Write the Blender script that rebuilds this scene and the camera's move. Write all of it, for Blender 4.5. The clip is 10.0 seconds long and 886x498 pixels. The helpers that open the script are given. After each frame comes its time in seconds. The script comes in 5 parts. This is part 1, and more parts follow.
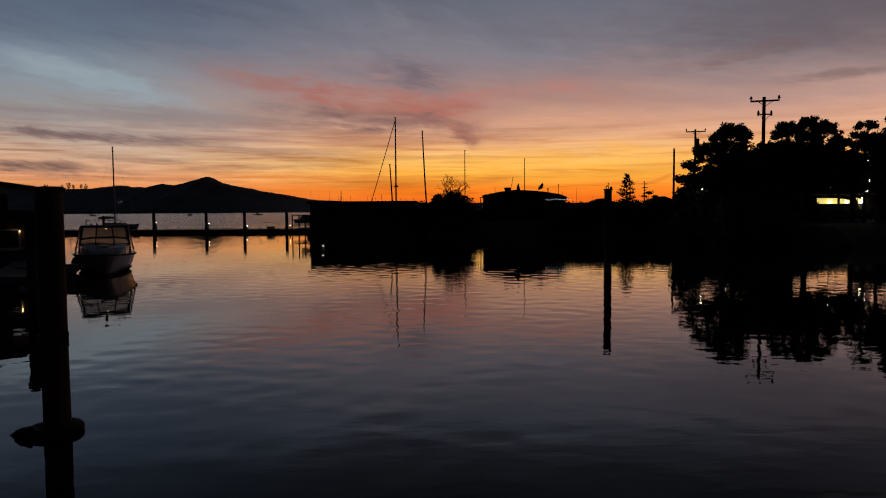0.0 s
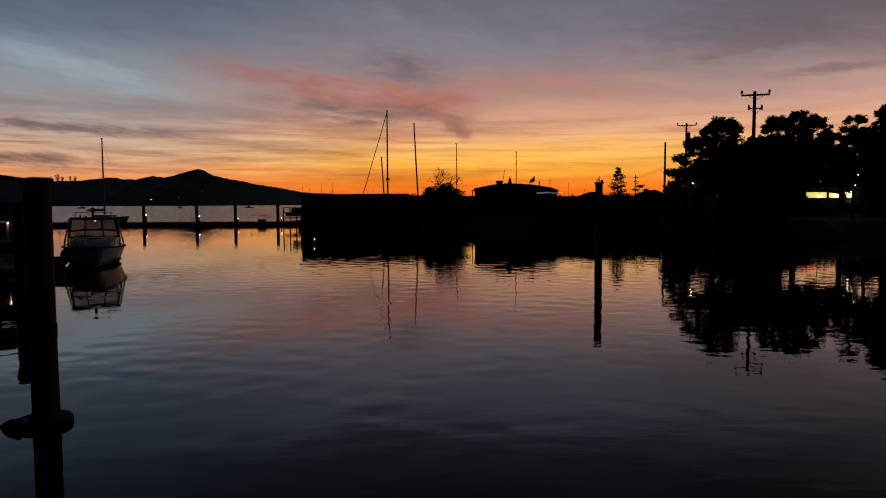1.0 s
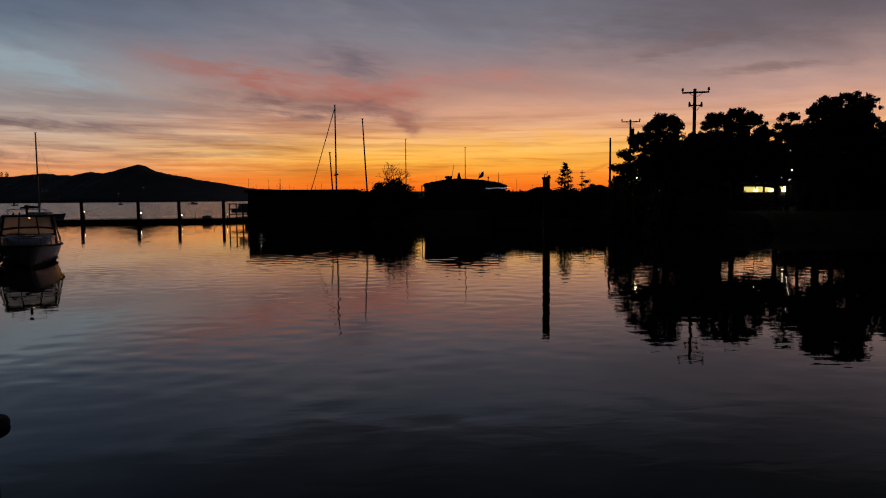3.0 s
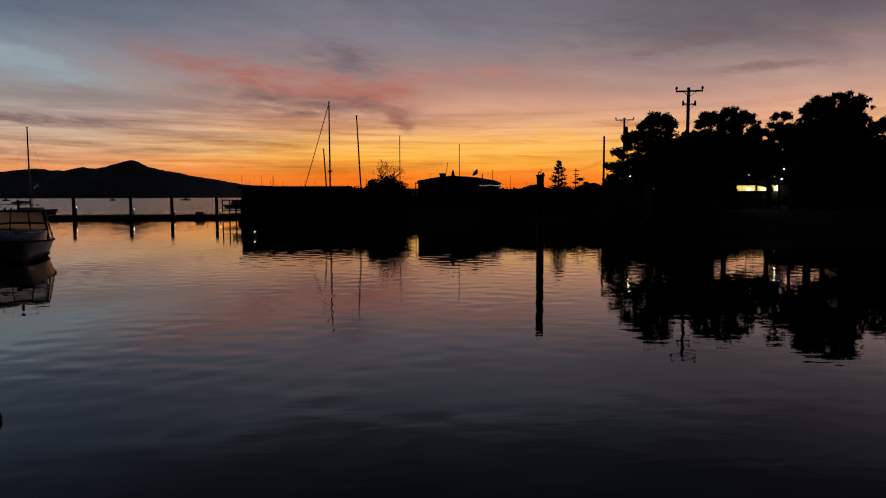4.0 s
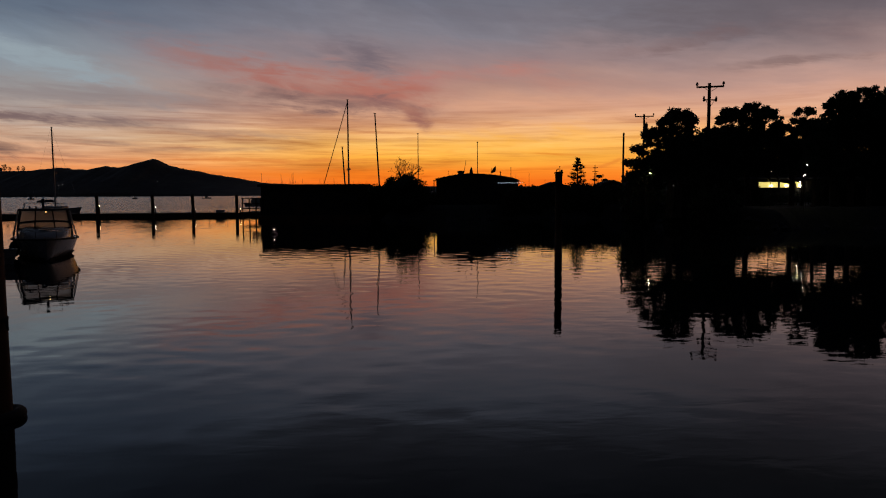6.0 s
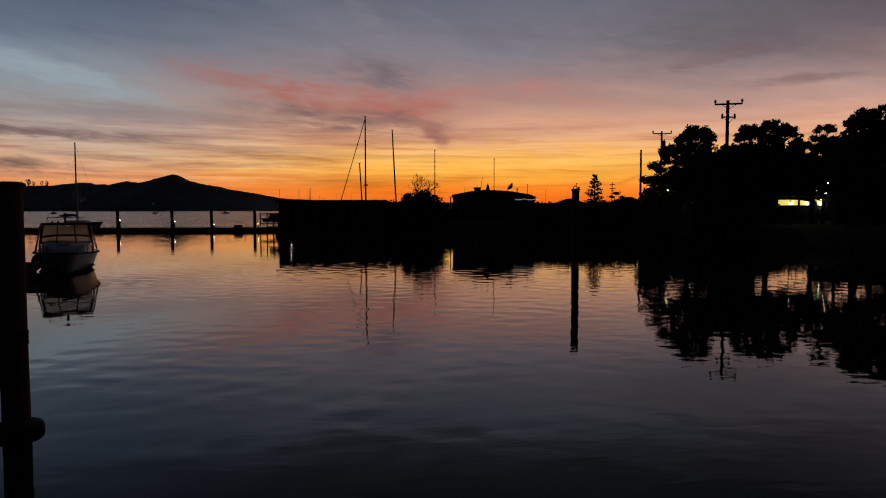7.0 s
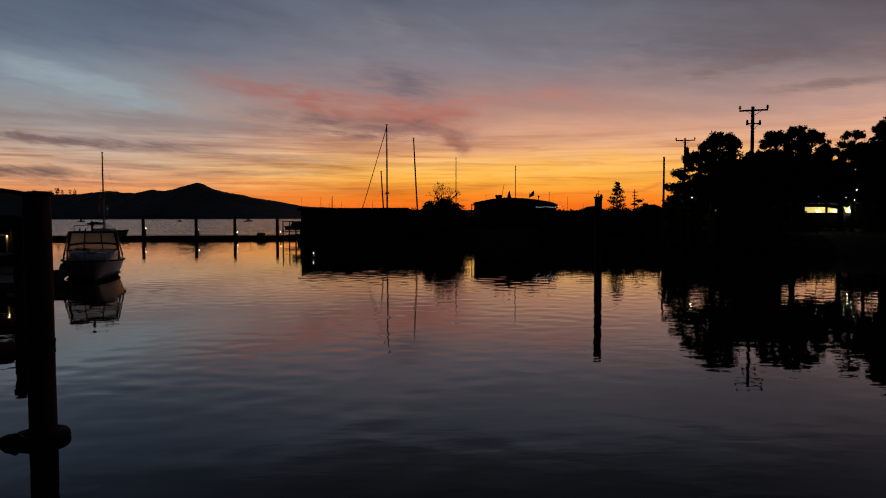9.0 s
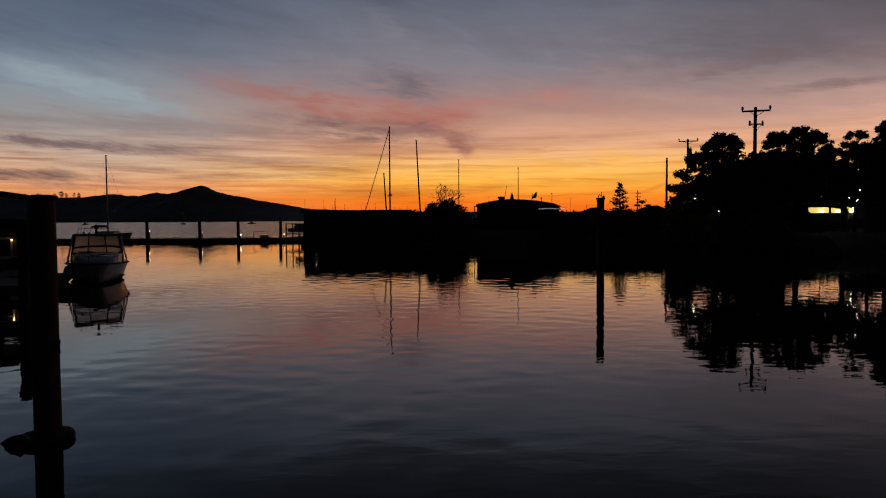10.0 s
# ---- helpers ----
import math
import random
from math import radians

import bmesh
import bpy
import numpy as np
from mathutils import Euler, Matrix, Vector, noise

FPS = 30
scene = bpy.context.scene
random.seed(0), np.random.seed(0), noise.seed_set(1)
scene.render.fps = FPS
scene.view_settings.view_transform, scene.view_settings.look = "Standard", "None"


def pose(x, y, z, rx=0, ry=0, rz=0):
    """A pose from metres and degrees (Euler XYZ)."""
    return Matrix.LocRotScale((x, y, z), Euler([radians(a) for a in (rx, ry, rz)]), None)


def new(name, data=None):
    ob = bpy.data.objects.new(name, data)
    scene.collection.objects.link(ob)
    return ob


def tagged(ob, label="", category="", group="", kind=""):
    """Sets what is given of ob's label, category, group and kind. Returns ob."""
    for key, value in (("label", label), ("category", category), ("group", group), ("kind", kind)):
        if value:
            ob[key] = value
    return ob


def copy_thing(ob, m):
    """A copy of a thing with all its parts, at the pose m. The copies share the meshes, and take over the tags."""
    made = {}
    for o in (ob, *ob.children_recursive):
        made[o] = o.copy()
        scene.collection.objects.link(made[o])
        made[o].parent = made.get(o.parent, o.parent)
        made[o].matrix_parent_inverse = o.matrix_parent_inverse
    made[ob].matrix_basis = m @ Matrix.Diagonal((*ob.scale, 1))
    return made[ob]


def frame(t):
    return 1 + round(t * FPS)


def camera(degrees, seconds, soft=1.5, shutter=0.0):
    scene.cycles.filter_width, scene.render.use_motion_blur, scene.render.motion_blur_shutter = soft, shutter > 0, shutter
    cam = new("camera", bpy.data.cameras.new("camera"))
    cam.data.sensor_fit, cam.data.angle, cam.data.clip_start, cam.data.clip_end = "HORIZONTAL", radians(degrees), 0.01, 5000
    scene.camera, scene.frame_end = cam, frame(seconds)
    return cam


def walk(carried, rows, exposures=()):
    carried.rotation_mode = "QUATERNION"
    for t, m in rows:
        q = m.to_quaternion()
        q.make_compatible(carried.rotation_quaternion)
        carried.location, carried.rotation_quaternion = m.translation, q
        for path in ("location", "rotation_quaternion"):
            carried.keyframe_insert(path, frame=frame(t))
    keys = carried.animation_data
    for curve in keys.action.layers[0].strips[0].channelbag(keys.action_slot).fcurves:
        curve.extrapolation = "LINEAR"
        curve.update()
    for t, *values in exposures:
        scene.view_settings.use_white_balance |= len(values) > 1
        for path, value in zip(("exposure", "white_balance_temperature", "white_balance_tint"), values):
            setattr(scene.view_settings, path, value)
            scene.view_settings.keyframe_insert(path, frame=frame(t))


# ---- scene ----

# ---------------- camera ----------------
cam = camera(66.26, 10.0, soft=1.1)
ROWS = [
    (0.0, 0.000, 0.000, 2.500, 86.77, 0.37, 0.00), (0.5, 0.014, -0.012, 2.490, 86.49, 0.36, -0.07),
    (1.0, 0.018, -0.016, 2.489, 86.19, 0.23, -0.69), (1.5, 0.020, -0.026, 2.485, 86.06, 0.20, -1.54),
    (2.0, 0.024, -0.041, 2.480, 85.92, 0.43, -2.90), (2.5, 0.026, -0.052, 2.480, 85.85, 0.59, -4.18),
    (4.0, 0.016, -0.065, 2.478, 85.55, 0.17, -5.45), (4.5, 0.024, -0.068, 2.476, 85.37, 0.06, -5.00),
    (5.0, 0.032, -0.070, 2.483, 85.14, 0.22, -4.69), (5.5, 0.032, -0.075, 2.473, 85.07, 0.36, -4.40),
    (7.0, 0.032, -0.062, 2.483, 86.72, 0.06, -2.52), (7.5, 0.017, -0.044, 2.489, 87.21, -0.03, -1.86),
    (8.0, 0.013, -0.025, 2.484, 87.42, -0.13, -1.41), (8.5, 0.010, -0.008, 2.484, 87.47, -0.10, -0.97),
    (9.0, 0.008, -0.007, 2.495, 87.37, 0.12, -0.75), (9.5, 0.020, -0.026, 2.485, 87.34, 0.26, -0.65),
    (10.0, 0.035, -0.058, 2.495, 87.52, 0.33, -0.49)]
walk(cam, [(t, pose(x, y, z, rx, ry, rz)) for t, x, y, z, rx, ry, rz in ROWS])

# ---------------- world: afterglow sky with thin cloud ----------------
world = bpy.data.worlds.new("dusk_sky")
scene.world = world
world.use_nodes = True
W = world.node_tree
W.nodes.clear()


def put(tree, a, socket):
    if isinstance(a, bpy.types.NodeSocket):
        tree.links.new(a, socket)
    else:
        socket.default_value = a


def calc(op, a, b=None, c=None, clamp=False, tree=W):
    n = tree.nodes.new("ShaderNodeMath")
    n.operation, n.use_clamp = op, clamp
    for k, v in enumerate((a, b, c)):
        if v is not None:
            put(tree, v, n.inputs[k])
    return n.outputs[0]


def span(v, a, b, lo=0.0, hi=1.0, tree=W):
    n = tree.nodes.new("ShaderNodeMapRange")
    n.interpolation_type = "SMOOTHSTEP"
    for k, x in enumerate((v, a, b, lo, hi)):
        put(tree, x, n.inputs[k])
    return n.outputs[0]


def blend(f, a, b, mode="MIX", tree=W):
    n = tree.nodes.new("ShaderNodeMix")
    n.data_type, n.blend_type = "RGBA", mode
    put(tree, f, n.inputs[0])
    put(tree, a if isinstance(a, bpy.types.NodeSocket) else (*a, 1), n.inputs[6])
    put(tree, b if isinstance(b, bpy.types.NodeSocket) else (*b, 1), n.inputs[7])
    return n.outputs[2]


def vec(x, y, z=0.0, tree=W):
    n = tree.nodes.new("ShaderNodeCombineXYZ")
    for k, v in enumerate((x, y, z)):
        put(tree, v, n.inputs[k])
    return n.outputs[0]


def grain(v, scale, detail=4.0, rough=0.55, warp=0.0, tree=W):
    n = tree.nodes.new("ShaderNodeTexNoise")
    put(tree, v, n.inputs["Vector"])
    n.inputs["Scale"].default_value, n.inputs["Detail"].default_value = scale, detail
    n.inputs["Roughness"].default_value, n.inputs["Distortion"].default_value = rough, warp
    return n.outputs[0]


def lin(c):
    c /= 255
    return c / 12.92 if c < 0.04045 else ((c + 0.055) / 1.055) ** 2.4


def ramp(v, stops, tree=W):
    """stops: (elevation in degrees, r, g, b in display values)."""
    n = tree.nodes.new("ShaderNodeValToRGB")
    e = n.color_ramp.elements
    for k, (d, r, g, b) in enumerate(stops):
        pos = (d / 90) ** 0.5
        el = e[k] if k < 2 else e.new(pos)
        el.position, el.color = pos, (lin(r), lin(g), lin(b), 1)
    put(tree, v, n.inputs[0])
    return n.outputs[0]


coord = W.nodes.new("ShaderNodeTexCoord").outputs["Generated"]
sep = W.nodes.new("ShaderNodeSeparateXYZ")
W.links.new(coord, sep.inputs[0])
dx, dy, dz = sep.outputs
azim = calc("MULTIPLY", calc("ARCTAN2", dx, dy), 57.2958)
elev = calc("MULTIPLY", calc("ARCSINE", dz), 57.2958)
elev = calc("MAXIMUM", elev, 0.0)
# uneven layers: bend the elevation a little with long, flat noise
bend = calc("SUBTRACT", grain(vec(calc("MULTIPLY", azim, 0.05), calc("ADD", calc("MULTIPLY", elev, 0.20), calc("MULTIPLY", azim, 0.03))), 1.0, 6.0, 0.6), 0.5)
amount = span(elev, 0.5, 12.0, 0.5, 5.0)
elev_b = calc("MAXIMUM", calc("ADD", elev, calc("MULTIPLY", bend, amount)), 0.0)
pos = calc("POWER", calc("DIVIDE", elev_b, 90.0), 0.5)
C_MID = ramp(pos, [(0, 228, 84, 22), (0.9, 250, 112, 26), (1.8, 254, 141, 40), (3, 255, 176, 66), (4.2, 253, 192, 104), (5.6, 236, 176, 128), (7, 211, 159, 132),
                   (8.6, 183, 142, 128), (10.5, 154, 130, 130), (13, 127, 122, 131), (17.5, 97, 102, 116), (20.5, 59, 61, 70), (26, 34, 37, 44), (50, 33, 37, 48), (90, 24, 27, 36)])
C_LEFT = ramp(pos, [(0, 224, 104, 40), (1.6, 240, 147, 84), (3, 226, 166, 127), (4.5, 200, 167, 143), (6, 175, 156, 147), (8, 150, 147, 147),
                    (10, 130, 140, 150), (13, 98, 111, 128), (17.5, 80, 93, 113), (20.5, 58, 68, 83), (26, 36, 44, 57), (50, 36, 40, 52), (90, 24, 27, 36)])
C_RIGHT = ramp(pos, [(0, 226, 84, 22), (1.5, 251, 132, 40), (3, 255, 172, 72), (4.5, 247, 177, 110), (6, 233, 173, 136), (8, 202, 157, 141), (10, 163, 136, 132),
                     (13, 113, 102, 108), (17.5, 73, 71, 79), (20.5, 43, 43, 48), (26, 29, 31, 36), (50, 31, 34, 44), (90, 24, 27, 36)])
C_BACK = ramp(pos, [(0, 9, 10, 14), (10, 12, 13, 18), (30, 17, 19, 26), (90, 24, 27, 36)])
sky = blend(span(azim, -29.0, -1.0), C_LEFT, C_MID)
sky = blend(span(azim, 8.0, 34.0), sky, C_RIGHT)

# thin streaks, long and flat, at two scales
flat_u = calc("MULTIPLY", azim, 0.045)
slope_v = calc("ADD", elev, calc("MULTIPLY", azim, 0.005))
streak = grain(vec(flat_u, calc("MULTIPLY", slope_v, 0.75), 3.0), 1.0, 7.0, 0.58, 0.25)
thread = grain(vec(calc("MULTIPLY", azim, 0.11), calc("MULTIPLY", slope_v, 2.3), 6.0), 1.0, 6.0, 0.6, 0.5)
low = calc("MULTIPLY", span(elev, 0.5, 2.6), span(elev, 5.5, 9.5, 1.0, 0.10))
side = span(azim, -8.0, 14.0, 1.0, 0.42)
fac = calc("MULTIPLY", calc("MULTIPLY", span(streak, 0.45, 0.66), low), side)
sky = blend(calc("MULTIPLY", fac, 0.85), sky, blend(1.0, sky, (0.64, 0.55, 0.58), "MULTIPLY"))
fac = calc("MULTIPLY", calc("MULTIPLY", span(streak, 0.50, 0.30), low), side)
sky = blend(calc("MULTIPLY", fac, 0.6), sky, blend(1.0, sky, (1.25, 1.28, 1.25), "MULTIPLY"))
fac = calc("MULTIPLY", calc("MULTIPLY", span(thread, 0.48, 0.72), span(elev, 0.6, 2.0)), span(elev, 4.5, 8.5, 0.95, 0.0))
sky = blend(fac, sky, blend(1.0, sky, (0.72, 0.59, 0.56), "MULTIPLY"))
fac = calc("MULTIPLY", calc("MULTIPLY", span(thread, 0.50, 0.28), span(elev, 1.5, 3.0)), span(elev, 4.5, 8.5, 0.65, 0.0))
sky = blend(fac, sky, blend(1.0, sky, (1.10, 1.24, 1.35), "MULTIPLY"))
# soft larger wisps above
wisp = grain(vec(calc("MULTIPLY", azim, 0.075), calc("ADD", calc("MULTIPLY", elev, 0.19), calc("MULTIPLY", azim, 0.045)), 8.0), 1.0, 7.0, 0.56, 0.7)
up = span(elev, 7.0, 12.0)
sky = blend(calc("MULTIPLY", calc("MULTIPLY", span(wisp, 0.48, 0.70), up), 0.45), sky, blend(1.0, sky, (0.72, 0.67, 0.70), "MULTIPLY"))
sky = blend(calc("MULTIPLY", calc("MULTIPLY", span(wisp, 0.48, 0.28), up), 0.40), sky, blend(1.0, sky, (1.26, 1.30, 1.33), "MULTIPLY"))

# combed filaments, sloping down to the south
comb_u = calc("MULTIPLY", calc("SUBTRACT", azim, calc("MULTIPLY", elev, 0.2)), 0.05)
comb_v = calc("MULTIPLY", calc("ADD", elev, calc("MULTIPLY", azim, 0.15)), 0.40)
comb = grain(vec(comb_u, comb_v, 21.0), 1.0, 7.0, 0.62, 0.35)
comb_on = span(elev, 4.5, 8.0)
sky = blend(calc("MULTIPLY", calc("MULTIPLY", span(comb, 0.50, 0.68), comb_on), 0.32), sky, blend(1.0, sky, (0.80, 0.76, 0.78), "MULTIPLY"))
sky = blend(calc("MULTIPLY", calc("MULTIPLY", span(comb, 0.48, 0.32), comb_on), 0.38), sky, blend(1.0, sky, (1.16, 1.19, 1.20), "MULTIPLY"))
# the finest streaks near the horizon
hair = grain(vec(calc("MULTIPLY", azim, 0.15), calc("MULTIPLY", calc("SUBTRACT", elev, calc("MULTIPLY", azim, 0.012)), 3.8), 31.0), 1.0, 5.0, 0.6, 0.3)
hair_on = calc("MULTIPLY", span(elev, 0.4, 1.4), span(elev, 5.0, 8.5, 1.0, 0.0))
sky = blend(calc("MULTIPLY", calc("MULTIPLY", span(hair, 0.50, 0.66), hair_on), span(azim, 0.0, 16.0, 0.75, 0.35)), sky, blend(1.0, sky, (0.80, 0.68, 0.66), "MULTIPLY"))
edge_a = calc("SUBTRACT", grain(vec(calc("MULTIPLY", azim, 0.16), calc("ADD", calc("MULTIPLY", elev, 0.42), calc("MULTIPLY", azim, 0.05)), 5.0), 1.0, 6.0, 0.62, 0.8), 0.5)
edge_b = calc("SUBTRACT", grain(vec(calc("MULTIPLY", azim, 0.13), calc("ADD", calc("MULTIPLY", elev, 0.48), calc("MULTIPLY", azim, 0.06)), 11.0), 1.0, 7.0, 0.6, 0.6), 0.5)
edge_c = calc("SUBTRACT", grain(vec(calc("MULTIPLY", azim, 0.30), calc("ADD", calc("MULTIPLY", elev, 1.5), calc("MULTIPLY", azim, 0.10)), 17.0), 1.0, 6.0, 0.62, 0.5), 0.5)

veil = span(grain(vec(calc("MULTIPLY", azim, 0.22), calc("ADD", calc("MULTIPLY", elev, 1.0), calc("MULTIPLY", azim, 0.09)), 41.0), 1.0, 7.0, 0.62, 0.6), 0.34, 0.60, 0.48, 1.0)


def cloud(az, el, long, thick, tilt, colour, strength, fray=1.2, crisp=0):
    """One bank of thin cloud, lit by the afterglow: a long patch frayed by noise, soft or crisp at its edges."""
    global sky
    c, s = math.cos(radians(tilt)), math.sin(radians(tilt))
    a, e = calc("SUBTRACT", azim, az), calc("SUBTRACT", elev, el)
    u = calc("ADD", calc("MULTIPLY", a, c / long), calc("MULTIPLY", e, s / long))
    v = calc("ADD", calc("MULTIPLY", a, -s / thick), calc("MULTIPLY", e, c / thick))
    u = calc("ADD", u, calc("MULTIPLY", edge_a, 1.8))
    v = calc("ADD", v, calc("MULTIPLY", edge_b, 2.2 * fray))
    v = calc("ADD", v, calc("MULTIPLY", edge_c, 2.8 * fray))
    r = calc("ADD", calc("MULTIPLY", u, u), calc("MULTIPLY", v, v))
    f = calc("EXPONENT", calc("MULTIPLY", r, -1.0))
    if crisp:
        f = span(f, 0.04, 0.95)
    f = calc("MULTIPLY", f, veil)
    sky = blend(calc("MULTIPLY", f, strength), sky, colour)


cloud(-30.7, 10.61, 5.32, 0.84, -14, (0.246, 0.301, 0.356), 0.65, 1.0, 1)
cloud(-25.5, 9.47, 6.75, 0.82, -12, (0.296, 0.356, 0.397), 0.90, 0.9, 1)
cloud(-25.3, 7.37, 9.43, 0.82, 0, (0.270, 0.227, 0.231), 0.60, 1.2, 1)
cloud(-28.0, 5.71, 8.51, 0.45, -2, (0.188, 0.125, 0.125), 1.00, 1.0, 1)
cloud(-30.6, 3.29, 5.71, 0.51, 0, (0.188, 0.107, 0.091), 1.00, 1.1, 1)
cloud(-24.6, 4.03, 5.79, 0.21, -2, (0.305, 0.178, 0.133), 0.65, 1.0, 1)
cloud(-24.7, 2.53, 6.20, 0.17, 0, (0.434, 0.162, 0.084), 0.60, 1.0, 1)
cloud(-31.0, 2.27, 6.82, 0.19, 0, (0.839, 0.376, 0.120), 0.60, 1.0, 0)
cloud(-14.1, 4.91, 8.20, 0.27, -2, (0.392, 0.235, 0.168), 0.60, 1.2, 1)
cloud(-15.5, 3.62, 5.87, 0.23, 2, (0.342, 0.168, 0.107), 0.60, 1.2, 1)
cloud(-10.5, 2.78, 9.30, 0.19, 0, (0.730, 0.202, 0.042), 0.60, 1.2, 1)
cloud(-16.8, 2.02, 7.15, 0.18, 0, (0.922, 0.270, 0.048), 0.50, 1.2, 0)
cloud(-6.7, 12.14, 6.61, 1.04, -12, (0.178, 0.159, 0.191), 0.22, 1.2, 0)
cloud(-2.8, 14.72, 3.81, 0.62, -42, (0.238, 0.238, 0.279), 0.28, 1.6, 0)
cloud(-2.5, 10.85, 3.57, 1.13, -10, (0.162, 0.127, 0.150), 0.88, 1.2, 0)
cloud(-14.5, 10.59, 5.00, 0.89, -11, (0.332, 0.162, 0.144), 0.77, 1.1, 0)
cloud(-8.6, 9.21, 7.04, 1.10, -8, (0.392, 0.138, 0.109), 0.88, 1.1, 0)
cloud(-1.1, 8.72, 5.25, 0.90, -2, (0.434, 0.144, 0.107), 0.88, 1.1, 0)
cloud(-6.8, 7.60, 7.55, 0.77, -3, (0.202, 0.112, 0.107), 1.00, 1.2, 0)
cloud(-0.7, 7.66, 3.34, 0.58, -9, (0.238, 0.114, 0.109), 0.95, 1.1, 1)
cloud(1.8, 6.44, 1.43, 0.74, -38, (0.305, 0.120, 0.098), 0.95, 0.9, 1)
cloud(3.3, 9.68, 2.76, 0.60, 5, (0.479, 0.181, 0.150), 0.66, 1.2, 0)
cloud(9.4, 10.06, 2.81, 0.52, 5, (0.503, 0.188, 0.150), 0.66, 1.2, 0)
cloud(13.7, 9.05, 2.74, 0.64, -10, (0.503, 0.209, 0.162), 0.40, 1.2, 0)
cloud(10.6, 7.28, 11.16, 0.56, 0, (0.761, 0.356, 0.209), 0.30, 1.2, 0)
cloud(24.9, 13.14, 10.72, 1.73, 0, (0.130, 0.107, 0.122), 0.60, 1.2, 0)
cloud(23.0, 11.51, 6.32, 0.59, 8, (0.188, 0.109, 0.107), 0.45, 1.2, 1)
cloud(30.5, 9.54, 4.96, 0.34, 0, (0.195, 0.120, 0.114), 0.65, 1.2, 1)
cloud(28.0, 8.42, 8.71, 0.44, 0, (0.413, 0.258, 0.231), 0.45, 1.2, 0)
cloud(18.0, 10.98, 5.31, 0.80, -8, (0.305, 0.216, 0.220), 0.35, 1.2, 0)
cloud(10.1, 3.90, 11.18, 1.12, 0, (1.000, 0.456, 0.051), 0.55, 1.2, 0)
cloud(-0.2, 1.72, 15.27, 0.38, 0, (0.965, 0.209, 0.013), 0.60, 1.4, 0)
cloud(13.1, 3.25, 3.21, 0.10, -3, (0.761, 0.223, 0.023), 0.75, 0.8, 1)
cloud(17.5, 2.39, 1.51, 0.16, 20, (0.761, 0.202, 0.030), 0.50, 1.0, 1)
# the far side of the sky is already dim
ahead = calc("ABSOLUTE", azim)
sky = blend(span(ahead, 40.0, 80.0), sky, C_BACK)
air = W.nodes.new("ShaderNodeTexSky")
air.sky_type, air.sun_disc = "NISHITA", False
air.sun_elevation, air.sun_rotation = radians(-4.0), radians(8.0)
back = W.nodes.new("ShaderNodeBackground")
W.links.new(sky, back.inputs[0])
back.inputs[1].default_value = 1.0
back_air = W.nodes.new("ShaderNodeBackground")
W.links.new(air.outputs[0], back_air.inputs[0])
back_air.inputs[1].default_value = 0.05
both = W.nodes.new("ShaderNodeAddShader")
W.links.new(back.outputs[0], both.inputs[0])
W.links.new(back_air.outputs[0], both.inputs[1])
W.links.new(both.outputs[0], W.nodes.new("ShaderNodeOutputWorld").inputs[0])


# ---------------- materials ----------------
def material(name, colour, rough=0.7, metal=0.0, scale=4.0, vary=0.35, bump=0.0, stretch=(1, 1, 1), per_object=0.0):
    m = bpy.data.materials.new(name)
    m.use_nodes = True
    t = m.node_tree
    b = t.nodes["Principled BSDF"]
    co = t.nodes.new("ShaderNodeTexCoord").outputs["Object"]
    mp = t.nodes.new("ShaderNodeMapping")
    mp.inputs["Scale"].default_value = stretch
    t.links.new(co, mp.inputs[0])
    fine = grain(mp.outputs[0], scale * 5, 5.0, 0.6, tree=t)
    coarse = grain(mp.outputs[0], scale * 0.6, 3.0, 0.5, tree=t)
    v = calc("ADD", calc("MULTIPLY", fine, 0.5, tree=t), calc("MULTIPLY", coarse, 0.5, tree=t), tree=t)
    if per_object:
        oi = t.nodes.new("ShaderNodeObjectInfo").outputs["Random"]
        v = calc("ADD", v, calc("MULTIPLY", calc("SUBTRACT", oi, 0.5, tree=t), per_object, tree=t), tree=t)
    f = span(v, 0.3, 0.7, tree=t)
    dark = tuple(c * (1 - vary) for c in colour)
    pale = tuple(min(1, c * (1 + vary)) for c in colour)
    t.links.new(blend(f, dark, pale, tree=t), b.inputs["Base Color"])
    put(t, span(v, 0.3, 0.7, max(0.02, rough - 0.1), min(1, rough + 0.1), tree=t), b.inputs["Roughness"])
    b.inputs["Metallic"].default_value = metal
    if bump:
        n = t.nodes.new("ShaderNodeBump")
        n.inputs["Strength"].default_value, n.inputs["Distance"].default_value = 0.8, bump
        t.links.new(v, n.inputs["Height"])
        t.links.new(n.outputs[0], b.inputs["Normal"])
    return m


def glow(name, colour, strength):
    m = bpy.data.materials.new(name)
    m.use_nodes = True
    b = m.node_tree.nodes["Principled BSDF"]
    b.inputs["Base Color"].default_value = (*colour, 1)
    b.inputs["Emission Color"].default_value = (*colour, 1)
    b.inputs["Emission Strength"].default_value = strength
    return m


